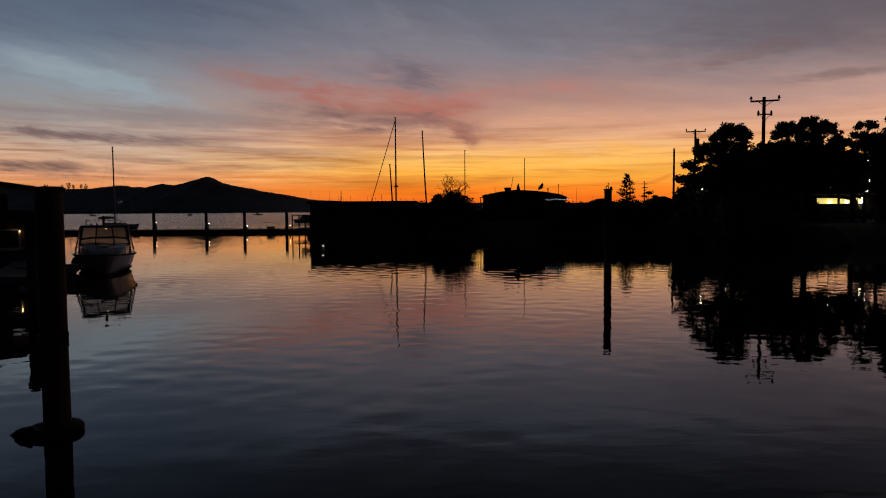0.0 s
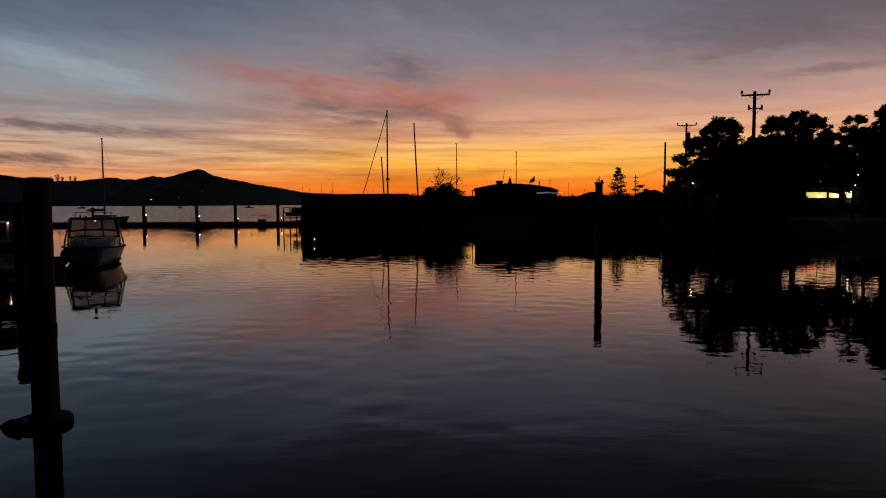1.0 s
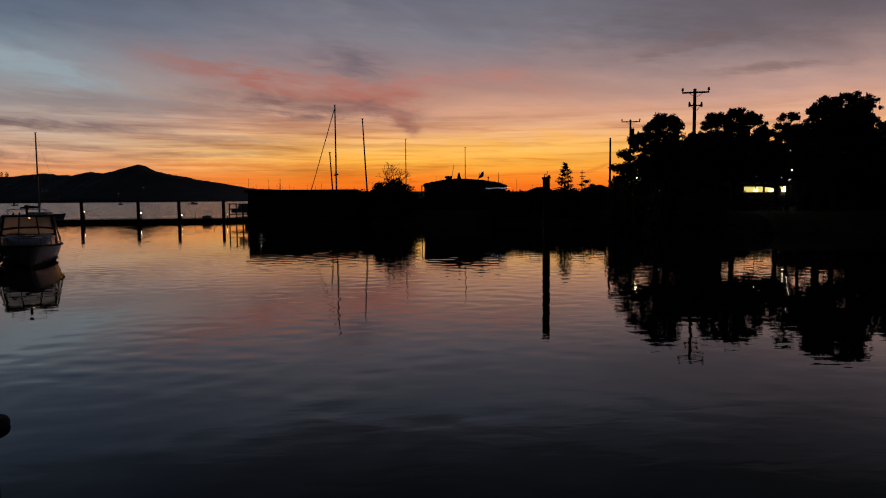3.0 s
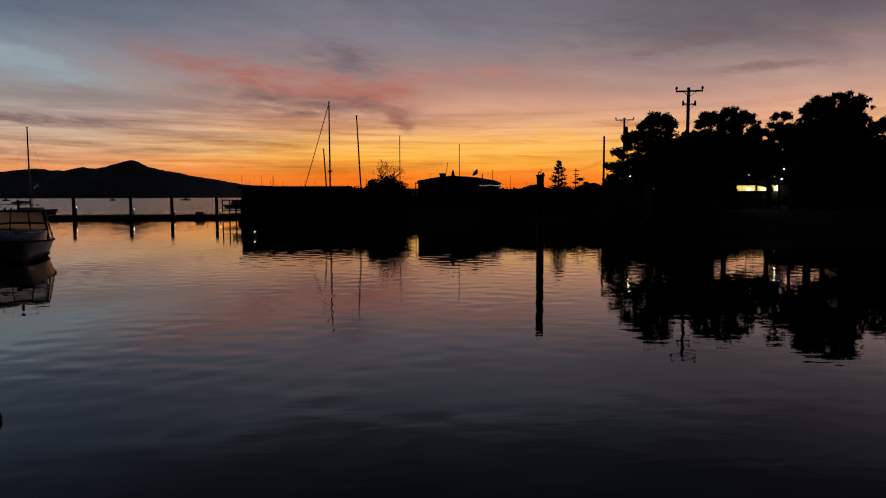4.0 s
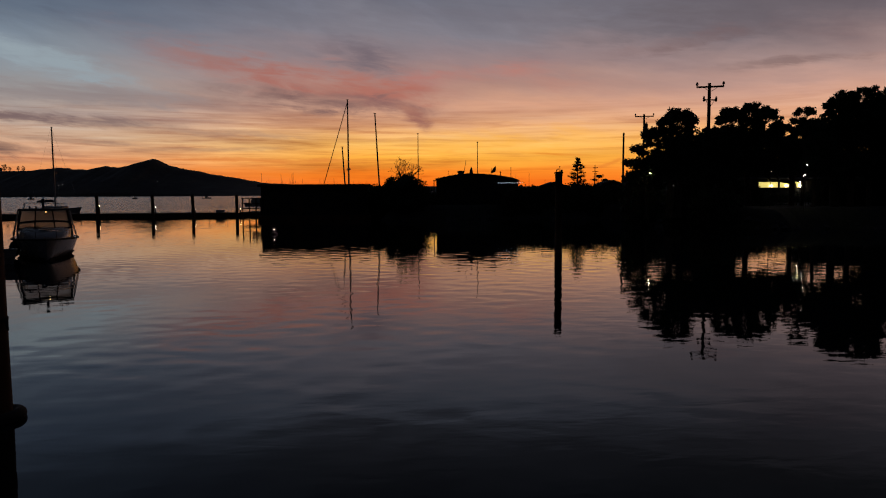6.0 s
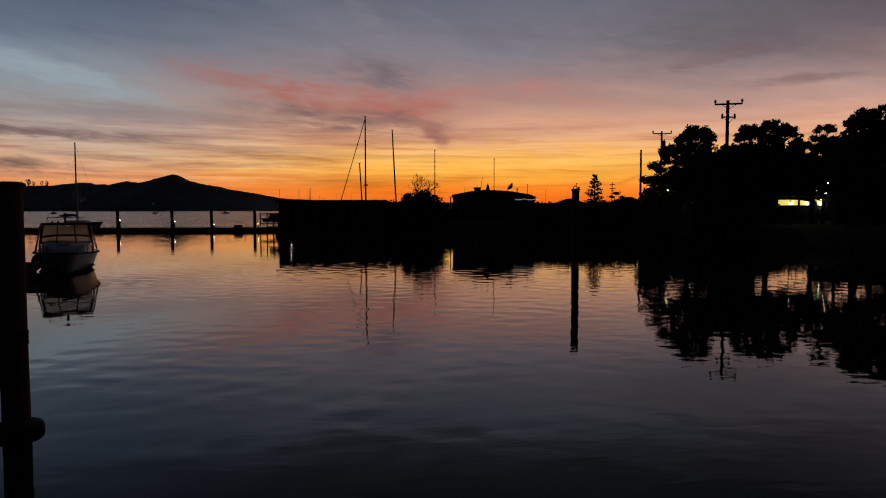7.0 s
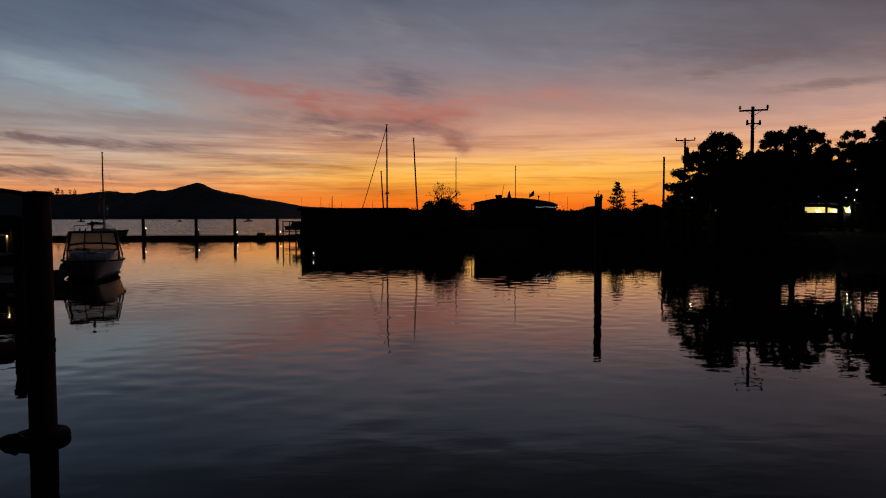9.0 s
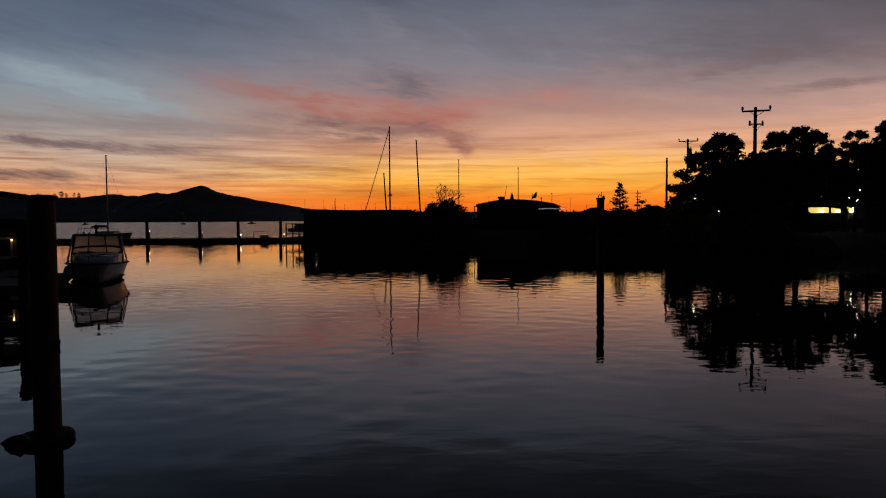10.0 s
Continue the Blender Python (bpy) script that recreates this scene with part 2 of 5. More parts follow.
def water_material():
    m = bpy.data.materials.new("harbour_water")
    m.use_nodes = True
    t = m.node_tree
    b = t.nodes["Principled BSDF"]
    b.inputs["Base Color"].default_value = (0.006, 0.009, 0.012, 1)
    b.inputs["IOR"].default_value = 1.41
    co = t.nodes.new("ShaderNodeTexCoord").outputs["Object"]
    s = t.nodes.new("ShaderNodeSeparateXYZ")
    t.links.new(co, s.inputs[0])
    open_bay = span(s.outputs[1], 84.0, 110.0, tree=t)          # wind-ruffled beyond the dock
    mp = t.nodes.new("ShaderNodeMapping")
    mp.inputs["Scale"].default_value = (0.5, 1.0, 1.0)
    mp.inputs["Rotation"].default_value = (0, 0, radians(8))
    t.links.new(co, mp.inputs[0])
    ripple = grain(mp.outputs[0], 2.8, 2.0, 0.45, 0.4, tree=t)
    fine = grain(mp.outputs[0], 7.0, 2.0, 0.5, tree=t)
    patch = span(grain(mp.outputs[0], 0.09, 3.0, 0.55, 0.6, tree=t), 0.35, 0.68, 0.35, 1.3, tree=t)
    h = calc("MULTIPLY", calc("MULTIPLY", ripple, WAVE[0], tree=t), patch, tree=t)
    h = calc("ADD", h, calc("MULTIPLY", calc("MULTIPLY", fine, WAVE[1], tree=t), patch, tree=t), tree=t)
    h = calc("ADD", h, calc("MULTIPLY", calc("MULTIPLY", ripple, open_bay, tree=t), WAVE[2], tree=t), tree=t)
    n = t.nodes.new("ShaderNodeBump")
    n.inputs["Strength"].default_value, n.inputs["Distance"].default_value = 1.0, 1.0
    t.links.new(h, n.inputs["Height"])
    t.links.new(n.outputs[0], b.inputs["Normal"])
    put(t, span(s.outputs[1], 84.0, 130.0, 0.0, 0.22, tree=t), b.inputs["Roughness"])
    return m


WAVE = (0.0025, 0.0006, 0.20)
WATER = water_material()
PILE = material("creosoted_timber", (0.10, 0.055, 0.034), 0.9, 0, 3.0, 0.5, 0.006, (1, 1, 0.12), 0.3)
PLANK = material("weathered_planks", (0.17, 0.14, 0.11), 0.85, 0, 3.0, 0.4, 0.003, (0.3, 1, 1), 0.3)
SIDING = material("dark_painted_siding", (0.04, 0.035, 0.032), 0.85, 0, 2.0, 0.35, 0.002)
CREAM = material("tan_painted_boards", (0.11, 0.092, 0.07), 0.65, 0, 2.0, 0.2, 0.002)
TRIM = material("white_trim_paint", (0.62, 0.62, 0.60), 0.55, 0, 2.0, 0.15)
ROOFING = material("grey_roofing_felt", (0.10, 0.10, 0.11), 0.9, 0, 3.0, 0.35, 0.004)
TIN = material("galvanised_roof_sheet", (0.35, 0.36, 0.38), 0.45, 0.6, 1.5, 0.25, 0.001)
GELCOAT = material("off_white_gelcoat", (0.48, 0.47, 0.46), 0.28, 0, 1.2, 0.12)
DARKHULL = material("dark_antifouling", (0.05, 0.045, 0.06), 0.6, 0, 2.0, 0.3)
CANVAS = material("navy_canvas", (0.04, 0.045, 0.06), 0.9, 0, 6.0, 0.3, 0.002)
RUBBER = material("black_rubber", (0.02, 0.02, 0.02), 0.88, 0, 5.0, 0.4, 0.003)
ROPE = material("tarred_rope", (0.10, 0.085, 0.06), 0.9, 0, 12.0, 0.4, 0.003)
STEEL = material("stainless_tube", (0.55, 0.55, 0.56), 0.25, 1.0, 4.0, 0.15)
SPAR = material("anodised_spar", (0.22, 0.22, 0.23), 0.45, 0.7, 2.0, 0.2)
IRON = material("weathered_iron", (0.09, 0.075, 0.065), 0.7, 0.4, 4.0, 0.4, 0.002)
BARK = material("rough_bark", (0.06, 0.045, 0.032), 0.95, 0, 2.5, 0.5, 0.015, (1, 1, 0.25), 0.3)
LEAF = material("dark_evergreen_leaf", (0.045, 0.065, 0.03), 0.75, 0, 1.0, 0.45)
SHRUB = material("shrub_leaf", (0.05, 0.07, 0.03), 0.75, 0, 1.0, 0.45)
SOIL = material("bank_soil_and_grass", (0.05, 0.048, 0.034), 0.95, 0, 0.6, 0.5, 0.02)
STONE = material("riprap_stone", (0.09, 0.085, 0.08), 0.95, 0, 1.5, 0.4, 0.01, (1, 1, 1), 0.4)
HILL = material("wooded_hillside", (0.10, 0.095, 0.085), 0.95, 0, 0.02, 0.4)
FLAG = material("faded_flag_cloth", (0.10, 0.09, 0.12), 0.9, 0, 3.0, 0.3)
CERAMIC = material("brown_insulator", (0.09, 0.05, 0.03), 0.3, 0, 5.0, 0.3)
VINYL = bpy.data.materials.new("cloudy_clear_vinyl")
VINYL.use_nodes = True
_b = VINYL.node_tree.nodes["Principled BSDF"]
_b.inputs["Base Color"].default_value = (0.30, 0.31, 0.33, 1)
_b.inputs["Transmission Weight"].default_value, _b.inputs["Roughness"].default_value, _b.inputs["IOR"].default_value = 0.92, 0.30, 1.10
DARKGLASS = material("unlit_window_glass", (0.02, 0.02, 0.025), 0.08, 0, 1.0, 0.2)
WARM = glow("warm_lamp", (1.0, 0.66, 0.28), 13.0)
WHITE = glow("white_lamp", (1.0, 0.88, 0.66), 13.0)
COLD = glow("cold_led", (0.72, 0.82, 1.0), 0.9)
ROOMLIGHT = glow("lit_room_window", (1.0, 0.80, 0.22), 0.8)
FLOOD = glow("yellow_white_lamp", (1.0, 0.93, 0.55), 16.0)


# ---------------- building blocks ----------------
def part(name, bm, mat, parent, label=""):
    me = bpy.data.meshes.new(name)
    bm.to_mesh(me)
    bm.free()
    me.materials.append(mat)
    ob = new(name, me)
    ob.parent = parent
    if label:
        tagged(ob, label)
    return ob


def raw_part(name, verts, faces, mat, parent, label=""):
    me = bpy.data.meshes.new(name)
    me.from_pydata(verts, [], faces)
    me.update()
    me.materials.append(mat)
    ob = new(name, me)
    ob.parent = parent
    if label:
        tagged(ob, label)
    return ob


def thing(name, x, y, z, label, category, group="", kind="", turn=0):
    ob = new(name)
    ob.empty_display_size = 0.3
    ob.matrix_basis = pose(x, y, z, 0, 0, turn)
    return tagged(ob, label, category, group, kind)


def box(bm, c, s, bevel=0.0, m=None):
    r = bmesh.ops.create_cube(bm, size=1.0)
    v = r["verts"]
    bmesh.ops.scale(bm, vec=s, verts=v)
    if bevel:
        e = list({e for q in v for e in q.link_edges})
        r = bmesh.ops.bevel(bm, geom=e, offset=bevel, segments=1, affect="EDGES")
        v = list({q for q in r["verts"]} | {q for f in r["faces"] for q in f.verts})
    if m:
        bmesh.ops.transform(bm, matrix=m, verts=v)
    bmesh.ops.translate(bm, vec=c, verts=v)
    return bm


def boxed(c, s, bevel=0.0, m=None):
    return box(bmesh.new(), c, s, bevel, m)


def tube(bm, pts, radii, n=8, cap=True, wobble=0.0):
    """A round bar along pts, with a radius at each point."""
    pts = [Vector(p) for p in pts]
    if isinstance(radii, (int, float)):
        radii = [radii] * len(pts)
    rings = []
    for k, p in enumerate(pts):
        d = (pts[min(k + 1, len(pts) - 1)] - pts[max(k - 1, 0)]).normalized()
        side = d.cross(Vector((0, 1, 0)) if abs(d.y) < 0.9 else Vector((1, 0, 0))).normalized()
        other = d.cross(side)
        ring = []
        for j in range(n):
            a = 2 * math.pi * j / n
            r = radii[k] * (1 + random.uniform(-wobble, wobble))
            ring.append(bm.verts.new(p + side * (r * math.cos(a)) + other * (r * math.sin(a))))
        rings.append(ring)
    for a, b in zip(rings, rings[1:]):
        for j in range(n):
            f = bm.faces.new((a[j], a[(j + 1) % n], b[(j + 1) % n], b[j]))
            f.smooth = n > 6
    if cap:
        bm.faces.new(rings[0])
        bm.faces.new(rings[-1][::-1])
    return bm


def tubed(pts, radii, n=8, wobble=0.0):
    return tube(bmesh.new(), pts, radii, n, True, wobble)


def lathe(profile, n=16):
    """A turned shape from (radius, height) pairs."""
    bm = bmesh.new()
    rings = [[bm.verts.new((r * math.cos(2 * math.pi * j / n), r * math.sin(2 * math.pi * j / n), z)) for j in range(n)] for r, z in profile]
    for a, b in zip(rings, rings[1:]):
        for j in range(n):
            bm.faces.new((a[j], a[(j + 1) % n], b[(j + 1) % n], b[j])).smooth = True
    bm.faces.new(rings[0][::-1])
    bm.faces.new(rings[-1])
    return bm


def shifted(bm, x, y, z):
    bmesh.ops.translate(bm, vec=(x, y, z), verts=bm.verts)
    return bm


def loft(sections, close=True):
    """A skin over equal-length rows of points."""
    bm = bmesh.new()
    rows = [[bm.verts.new(p) for p in s] for s in sections]
    for a, b in zip(rows, rows[1:]):
        for j in range(len(a) - 1):
            bm.faces.new((a[j], a[j + 1], b[j + 1], b[j])).smooth = True
    if close:
        for r in (rows[0], rows[-1]):
            bm.faces.new(r)
    bmesh.ops.remove_doubles(bm, verts=bm.verts, dist=0.001)
    bmesh.ops.recalc_face_normals(bm, faces=bm.faces)
    return bm


def leaves(lobes, per_area, size, rng, shell=0.55):
    """Many small bent leaf sprays spread through ellipsoid lobes (x, y, z, rx, ry, rz)."""
    allv, faces = [], []
    base = 0
    for x, y, z, rx, ry, rz in lobes:
        n = int(per_area * (rx * rz + ry * rz + rx * ry) / 3 * 12)
        d = rng.normal(size=(n, 3))
        d /= np.linalg.norm(d, axis=1)[:, None]
        r = shell + (1 - shell) * rng.random(n) ** 0.6
        lump = 1 + 0.16 * np.sin(d[:, 0] * 7 + x * 3) * np.sin(d[:, 2] * 6 + z * 2) + 0.10 * np.sin(d[:, 1] * 9 + d[:, 0] * 11 + y)
        c = np.array((x, y, z)) + d * (r * lump)[:, None] * np.array((rx, ry, rz))
        a = rng.normal(size=(n, 3))
        a /= np.linalg.norm(a, axis=1)[:, None]
        b = np.cross(a, rng.normal(size=(n, 3)))
        b /= np.linalg.norm(b, axis=1)[:, None]
        s = size * rng.uniform(0.5, 1.4, n)[:, None]
        q = np.stack([c - a * s, c + b * s * 0.45, c + a * s, c - b * s * 0.45], 1).reshape(-1, 3)
        allv.append(q)
        faces += [(base + 4 * k, base + 4 * k + 1, base + 4 * k + 2, base + 4 * k + 3) for k in range(n)]
        base += 4 * n
    return np.concatenate(allv).tolist(), faces


def sub_lobes(lobes, k, rng):
    """Full lobes with smaller foliage clumps round them, for an uneven outline with a few gaps."""
    out = []
    for x, y, z, rx, ry, rz in lobes:
        out.append((x, y, z, rx * 0.88, ry * 0.9, rz * 0.88))
        for _ in range(k):
            d = rng.normal(size=3)
            d /= np.linalg.norm(d)
            r = rng.uniform(0.7, 0.95)
            f = rng.uniform(0.16, 0.34)
            out.append((x + d[0] * r * rx, y + d[1] * r * ry, z + d[2] * r * rz, rx * f, ry * f, rz * f * 0.85))
    return out


def inner_mass(lobes, verts, faces, size=0.60, detail=2):
    """The dense twiggy inside of a crown: a lumpy closed form in each lobe."""
    for x, y, z, rx, ry, rz in lobes:
        bm = bmesh.new()
        bmesh.ops.create_icosphere(bm, subdivisions=detail, radius=1.0)
        o = len(verts)
        for q in bm.verts:
            k = size * (1 + 0.35 * noise.noise((q.co.x * 1.7 + x, q.co.y * 1.7 + y, q.co.z * 1.7 + z)))
            verts.append((x + q.co.x * rx * k, y + q.co.y * ry * k, z + q.co.z * rz * k))
        faces += [tuple(o + q.index for q in fc.verts) for fc in bm.faces]
        bm.free()


def puffs(lobes, rng, cover):
    """Small flattened foliage pads spread over each lobe, thicker towards its top, with gaps between them."""
    out = []
    for x, y, z, rx, ry, rz in lobes:
        for _ in range(max(5, int(cover * rx * rz / 0.075))):
            d = rng.normal(size=3)
            d /= np.linalg.norm(d)
            if d[2] < 0.1 and rng.random() < 0.72:
                d[2] = -d[2]
            r = rng.uniform(0.5, 0.97)
            k = rng.uniform(0.16, 0.34)
            out.append((x + d[0] * r * rx, y + d[1] * r * ry, z + d[2] * r * rz, k, k, k * 0.85))
    return out


def tree(name, x, y, z, lobes, trunks, label, category="tree", clumps=9, density=26, leaf=0.17, mat=LEAF, seed=1, group="", airy=99.0, cover=3.6):
    """lobes: (dx, dy, height, rx, ry, rz) about the base; trunks: (dx, dy, radius, height); lobes above airy are open pads."""
    rng = np.random.default_rng(seed)
    t = thing(name, x, y, z, label, category, group)
    for tx, ty, r, h in trunks:
        lean = rng.uniform(-0.25, 0.25, 2)
        part("trunk", tubed([(tx, ty, -0.3), (tx, ty, 0.25), (tx + lean[0] * 0.4, ty + lean[1], h * 0.5), (tx + lean[0], ty + lean[1], h)],
                            [r * 1.45, r * 1.05, r * 0.85, r * 0.55], 10, 0.06), BARK, t)
    limbs = bmesh.new()
    solid = [q for q in lobes if q[2] < airy and min(q[3], q[5]) > 0.65]
    open_lobes = [q for q in lobes if q not in solid] if airy < 99 else []
    if airy >= 99:
        solid = lobes
    pads = puffs(open_lobes, rng, cover)
    for lx, ly, lz, rx, ry, rz in lobes:
        tx, ty, r, h = min(trunks, key=lambda q: abs(q[0] - lx))
        a, b = Vector((tx, ty, min(h * 0.75, lz * 0.6))), Vector((lx, ly, lz))
        m = a.lerp(b, 0.5) + Vector((0, 0, -0.15 * (b - a).length))
        tube(limbs, [a, m, b], [r * 0.5, r * 0.34, r * 0.14], 7)
        for _ in range(3):
            d = Vector(rng.normal(size=3)).normalized()
            e = b + Vector((d.x * rx, d.y * ry, d.z * rz)) * 0.8
            tube(limbs, [m.lerp(b, 0.7), b.lerp(e, 0.5), e], [r * 0.16, r * 0.09, r * 0.04], 5)
        for q in pads[::2]:
            e = Vector(q[:3])
            if (e - b).length < max(rx, rz):
                tube(limbs, [m.lerp(b, 0.8), b.lerp(e, 0.55) + Vector((0, 0, -0.12)), e], [r * 0.13, r * 0.08, r * 0.03], 4)
    part("branchwork", limbs, BARK, t)
    v, f = leaves(sub_lobes(solid, clumps, rng), density, leaf, rng)
    inner_mass(solid, v, f)
    if pads:
        v2, f2 = leaves(pads, 85, leaf * 0.9, rng, 0.45)
        o = len(v)
        v += v2
        f += [tuple(o + k for k in q) for q in f2]
        inner_mass(pads, v, f, 0.62, 1)
    raw_part("crown", v, f, mat, t)
    return t


# ---------------- water and land ----------------
def lines(near0, near1, step, far0, far1):
    """Grid lines: close together where the water lies near, wide apart out to the horizon."""
    mid = np.arange(near0, near1 + step, step)
    lo = near0 - np.geomspace(1.5, near0 - far0, 14)[::-1]
    hi = mid[-1] + np.geomspace(1.5, far1 - mid[-1], 16)
    return np.concatenate([lo, mid, hi])


def ramp01(v, a, b):
    u = np.clip((v - a) / (b - a), 0, 1)
    return u * u * (3 - 2 * u)


wx, wy = lines(-46, 54, 0.15, -4800, 4800), lines(5, 90, 0.125, -600, 4800)
gx, gy = np.meshgrid(wx, wy, indexing="ij")
rng = np.random.default_rng(12)
SLOPE, COUNT = 0.0168, 56
gz = np.zeros_like(gx)
for k in range(COUNT):
    length = 0.36 * (1.05 / 0.36) ** rng.random()
    way = rng.normal(0.0, 0.85) + (math.pi if rng.random() < 0.3 else 0) + 0.2
    kk = 2 * math.pi / length
    amp = SLOPE * math.sqrt(2 / COUNT) / kk
    ph = kk * (gx * math.sin(way) + gy * math.cos(way)) + rng.uniform(0, 6.28)
    gz += amp * np.sin(ph)
calm = 0.75 + 0.45 * np.sin(gx * 0.21 + 0.13 * gy + 1.0) * np.sin(gy * 0.17 - 0.07 * gx) + 0.25 * np.sin(gx * 0.4 - gy * 0.33)
gz *= (1 - 0.40 * ramp01(gy, 14, 32)) * (1 - 0.50 * ramp01(gx, 9, 15) * ramp01(gy, 20, 32))
gz *= np.clip(calm, 0.3, 1.4) * (0.48 + 0.52 * ramp01(gy, 9, 24)) * ramp01(gx, -46, -40) * ramp01(-gx, -54, -48) * ramp01(gy, 5, 8) * ramp01(-gy, -90, -85)
nx, ny = gx.shape
verts = np.stack([gx, gy, gz], -1).reshape(-1, 3)
idx = np.arange(nx * ny).reshape(nx, ny)
quads = np.stack([idx[:-1, :-1], idx[1:, :-1], idx[1:, 1:], idx[:-1, 1:]], -1).reshape(-1, 4)
me = bpy.data.meshes.new("water")
me.from_pydata(verts.tolist(), [], quads.tolist())
me.polygons.foreach_set("use_smooth", np.ones(len(quads), bool))
me.update()
me.materials.append(WATER)
water = new("water", me)
tagged(water, "calm dark harbour water with small ripples", "water", kind="structure")


def shore(x):
    """Distance of the waterline along the land."""
    s = min(1, max(0, (x - 19) / 7))
    s = s * s * (3 - 2 * s)
    return 64.5 - 21.5 * s + 0.8 * math.sin(x * 0.7) + 0.5 * math.sin(x * 1.9 + 1)


xs = np.linspace(-2.5, 130, 180)
ys = np.concatenate([np.linspace(0, 9, 22), np.linspace(11, 120, 30)])
verts, faces = [], []
for i, x in enumerate(xs):
    for j, d in enumerate(ys):
        rise = min(1, max(0, d / 4.5))
        end = min(1, max(0, (x + 2.5) / 2.5))
        z = -0.8 + (2.15 * rise * rise * (3 - 2 * rise) + 0.10 * noise.noise((x * 0.6, d * 0.6, 0))) * end
        verts.append((x, shore(x) - 2.0 + d, z))
        if i and j:
            a = i * len(ys) + j
            faces.append((a, a - len(ys), a - len(ys) - 1, a - 1))
ground = raw_part("ground", verts, faces, SOIL, None)
tagged(ground, "low dark earth bank along the harbour", "ground", kind="structure")

# stones along the waterline
rng = np.random.default_rng(4)
rv, rf = [], []
for k in range(900):
    x = rng.uniform(0, 62)
    y = shore(x) + rng.uniform(-0.9, 1.6)
    z = (y - shore(x)) * 0.42
    s = rng.uniform(0.12, 0.38)
    o = len(rv)
    pts = [(1, 0, 0), (0.2, 1, 0.1), (-1, 0.1, 0), (-0.1, -1, 0.1), (0, 0.1, 0.8), (0.1, 0, -0.7)]
    for p in pts:
        q = np.array(p) * s * rng.uniform(0.7, 1.2, 3)
        rv.append((x + q[0], y + q[1], z + q[2]))
    rf += [(o + a, o + (a + 1) % 4, o + 4) for a in range(4)] + [(o + (a + 1) % 4, o + a, o + 5) for a in range(4)]
tagged(raw_part("riprap", rv, rf, STONE, None), "dark rough stones along the water's edge", "stones", kind="stuff")


# ---------------- far hills ----------------
def hill_line(name, y, scale_x, points, depth, mat, label):
    """A solid ridge whose crest runs through (x, height) points, sloping down to the water in front and behind."""
    px = np.array([p[0] for p in points], float)
    pz = np.array([p[1] for p in points], float)
    n = 1300
    gx = np.linspace(px[0], px[-1], n)
    gz = np.interp(gx, px, pz)
    k = np.array([0.25, 0.5, 0.25])
    gz = np.convolve(np.pad(gz, 1, mode="edge"), k, mode="valid")
    gz = gz + np.array([1.6 * noise.noise((q * 0.16, 0, 7)) + 1.5 * noise.noise((q * 0.05, 0, 3)) for q in gx])
    v, f = [], []
    prof = [(-1.0, 0.0), (-0.96, 0.10), (-0.7, 0.38), (-0.4, 0.66), (-0.15, 0.93), (0.0, 1.0), (0.3, 0.8), (1.0, 0.0)]
    for i in range(n):
        for j, (d, h) in enumerate(prof):
            rough = (noise.noise((gx[i] * scale_x, d * 3, 0)) * 0.12 + noise.noise((gx[i] * scale_x * 5, d * 5, 2)) * 0.05) * (h < 0.9)
            v.append((gx[i], y + d * depth, -2 + (gz[i] + 2) * h * (1 + (rough if 0 < h else 0))))
            if i and j:
                a = i * len(prof) + j
                f.append((a - 1, a, a - len(prof), a - len(prof) - 1))
    ob = raw_part(name, v, f, mat, None)
    return tagged(ob, label, "hill", kind="structure")


hill_line("backdrop_hills", 2500, 0.006, [
    (-2600, 70), (-2100, 92), (-1620, 100), (-1500, 92), (-1381, 91), (-1308, 92), (-1278, 91), (-1256, 96),
    (-1222, 99), (-1182, 103), (-1155, 101), (-1145, 96), (-1107, 97), (-1093, 94), (-1074, 96), (-1051, 103),
    (-1026, 108), (-1008, 105), (-978, 101), (-960, 108), (-937, 110), (-922, 117), (-895, 124), (-881, 129),
    (-859, 133), (-843, 128), (-825, 118), (-804, 108), (-773, 101), (-737, 93), (-701, 88), (-664, 78),
    (-604, 69), (-552, 60), (-515, 53), (-471, 45), (-300, 37), (0, 32), (900, 26), (2600, 30)], 420, HILL,
    "dark wooded hills with a rounded peak across the bay")

for k, (x, z, r, h) in enumerate([(-1368, 90, 11, 25), (-1350, 90, 7, 17), (-1322, 90, 7, 19), (-1305, 90, 8, 19), (-1452, 84, 12, 24), (-1392, 90, 8, 17), (-1500, 88, 9, 18)]):
    rng = np.random.default_rng(k + 60)
    t = thing("hillside_tree", x, 2490, z, "tall dark tree on the crest of the hill", "tree", "trees on the ridge")
    part("trunk", tubed([(0, 0, -8), (0, 0, h * 0.6)], [1.2, 0.5], 6), BARK, t)
    v, f = leaves(sub_lobes([(0, 0, h * 0.5, r * 0.8, r * 0.6, h * 0.5)], 6, rng), 0.25, 1.6, rng)
    raw_part("crown", v, f, LEAF, t)

for x, y, z, s in [(-992, 2100, 37.3, 1.05), (-995, 2085, 32.8, 0.7), (-844, 2034, 19.4, 0.61), (-774, 2066, 25.1, 0.7), (-727, 2136, 43.2, 0.53), (-444, 2213, 27.9, 0.7)]:
    t = thing("house_light", x, y, z, "small distant house lamp on the dark hillside", "lamp", "lamps on the far hill")
    part("bulb", lathe([(0.1 * s, -s * 0.5), (s * 0.5, -0.2 * s), (s * 0.5, 0.2 * s), (0.1 * s, s * 0.5)], 8), WHITE, t)
    part("post", tubed([(0, 0, -z - 1), (0, 0, -s * 0.5)], 0.25, 5), IRON, t)


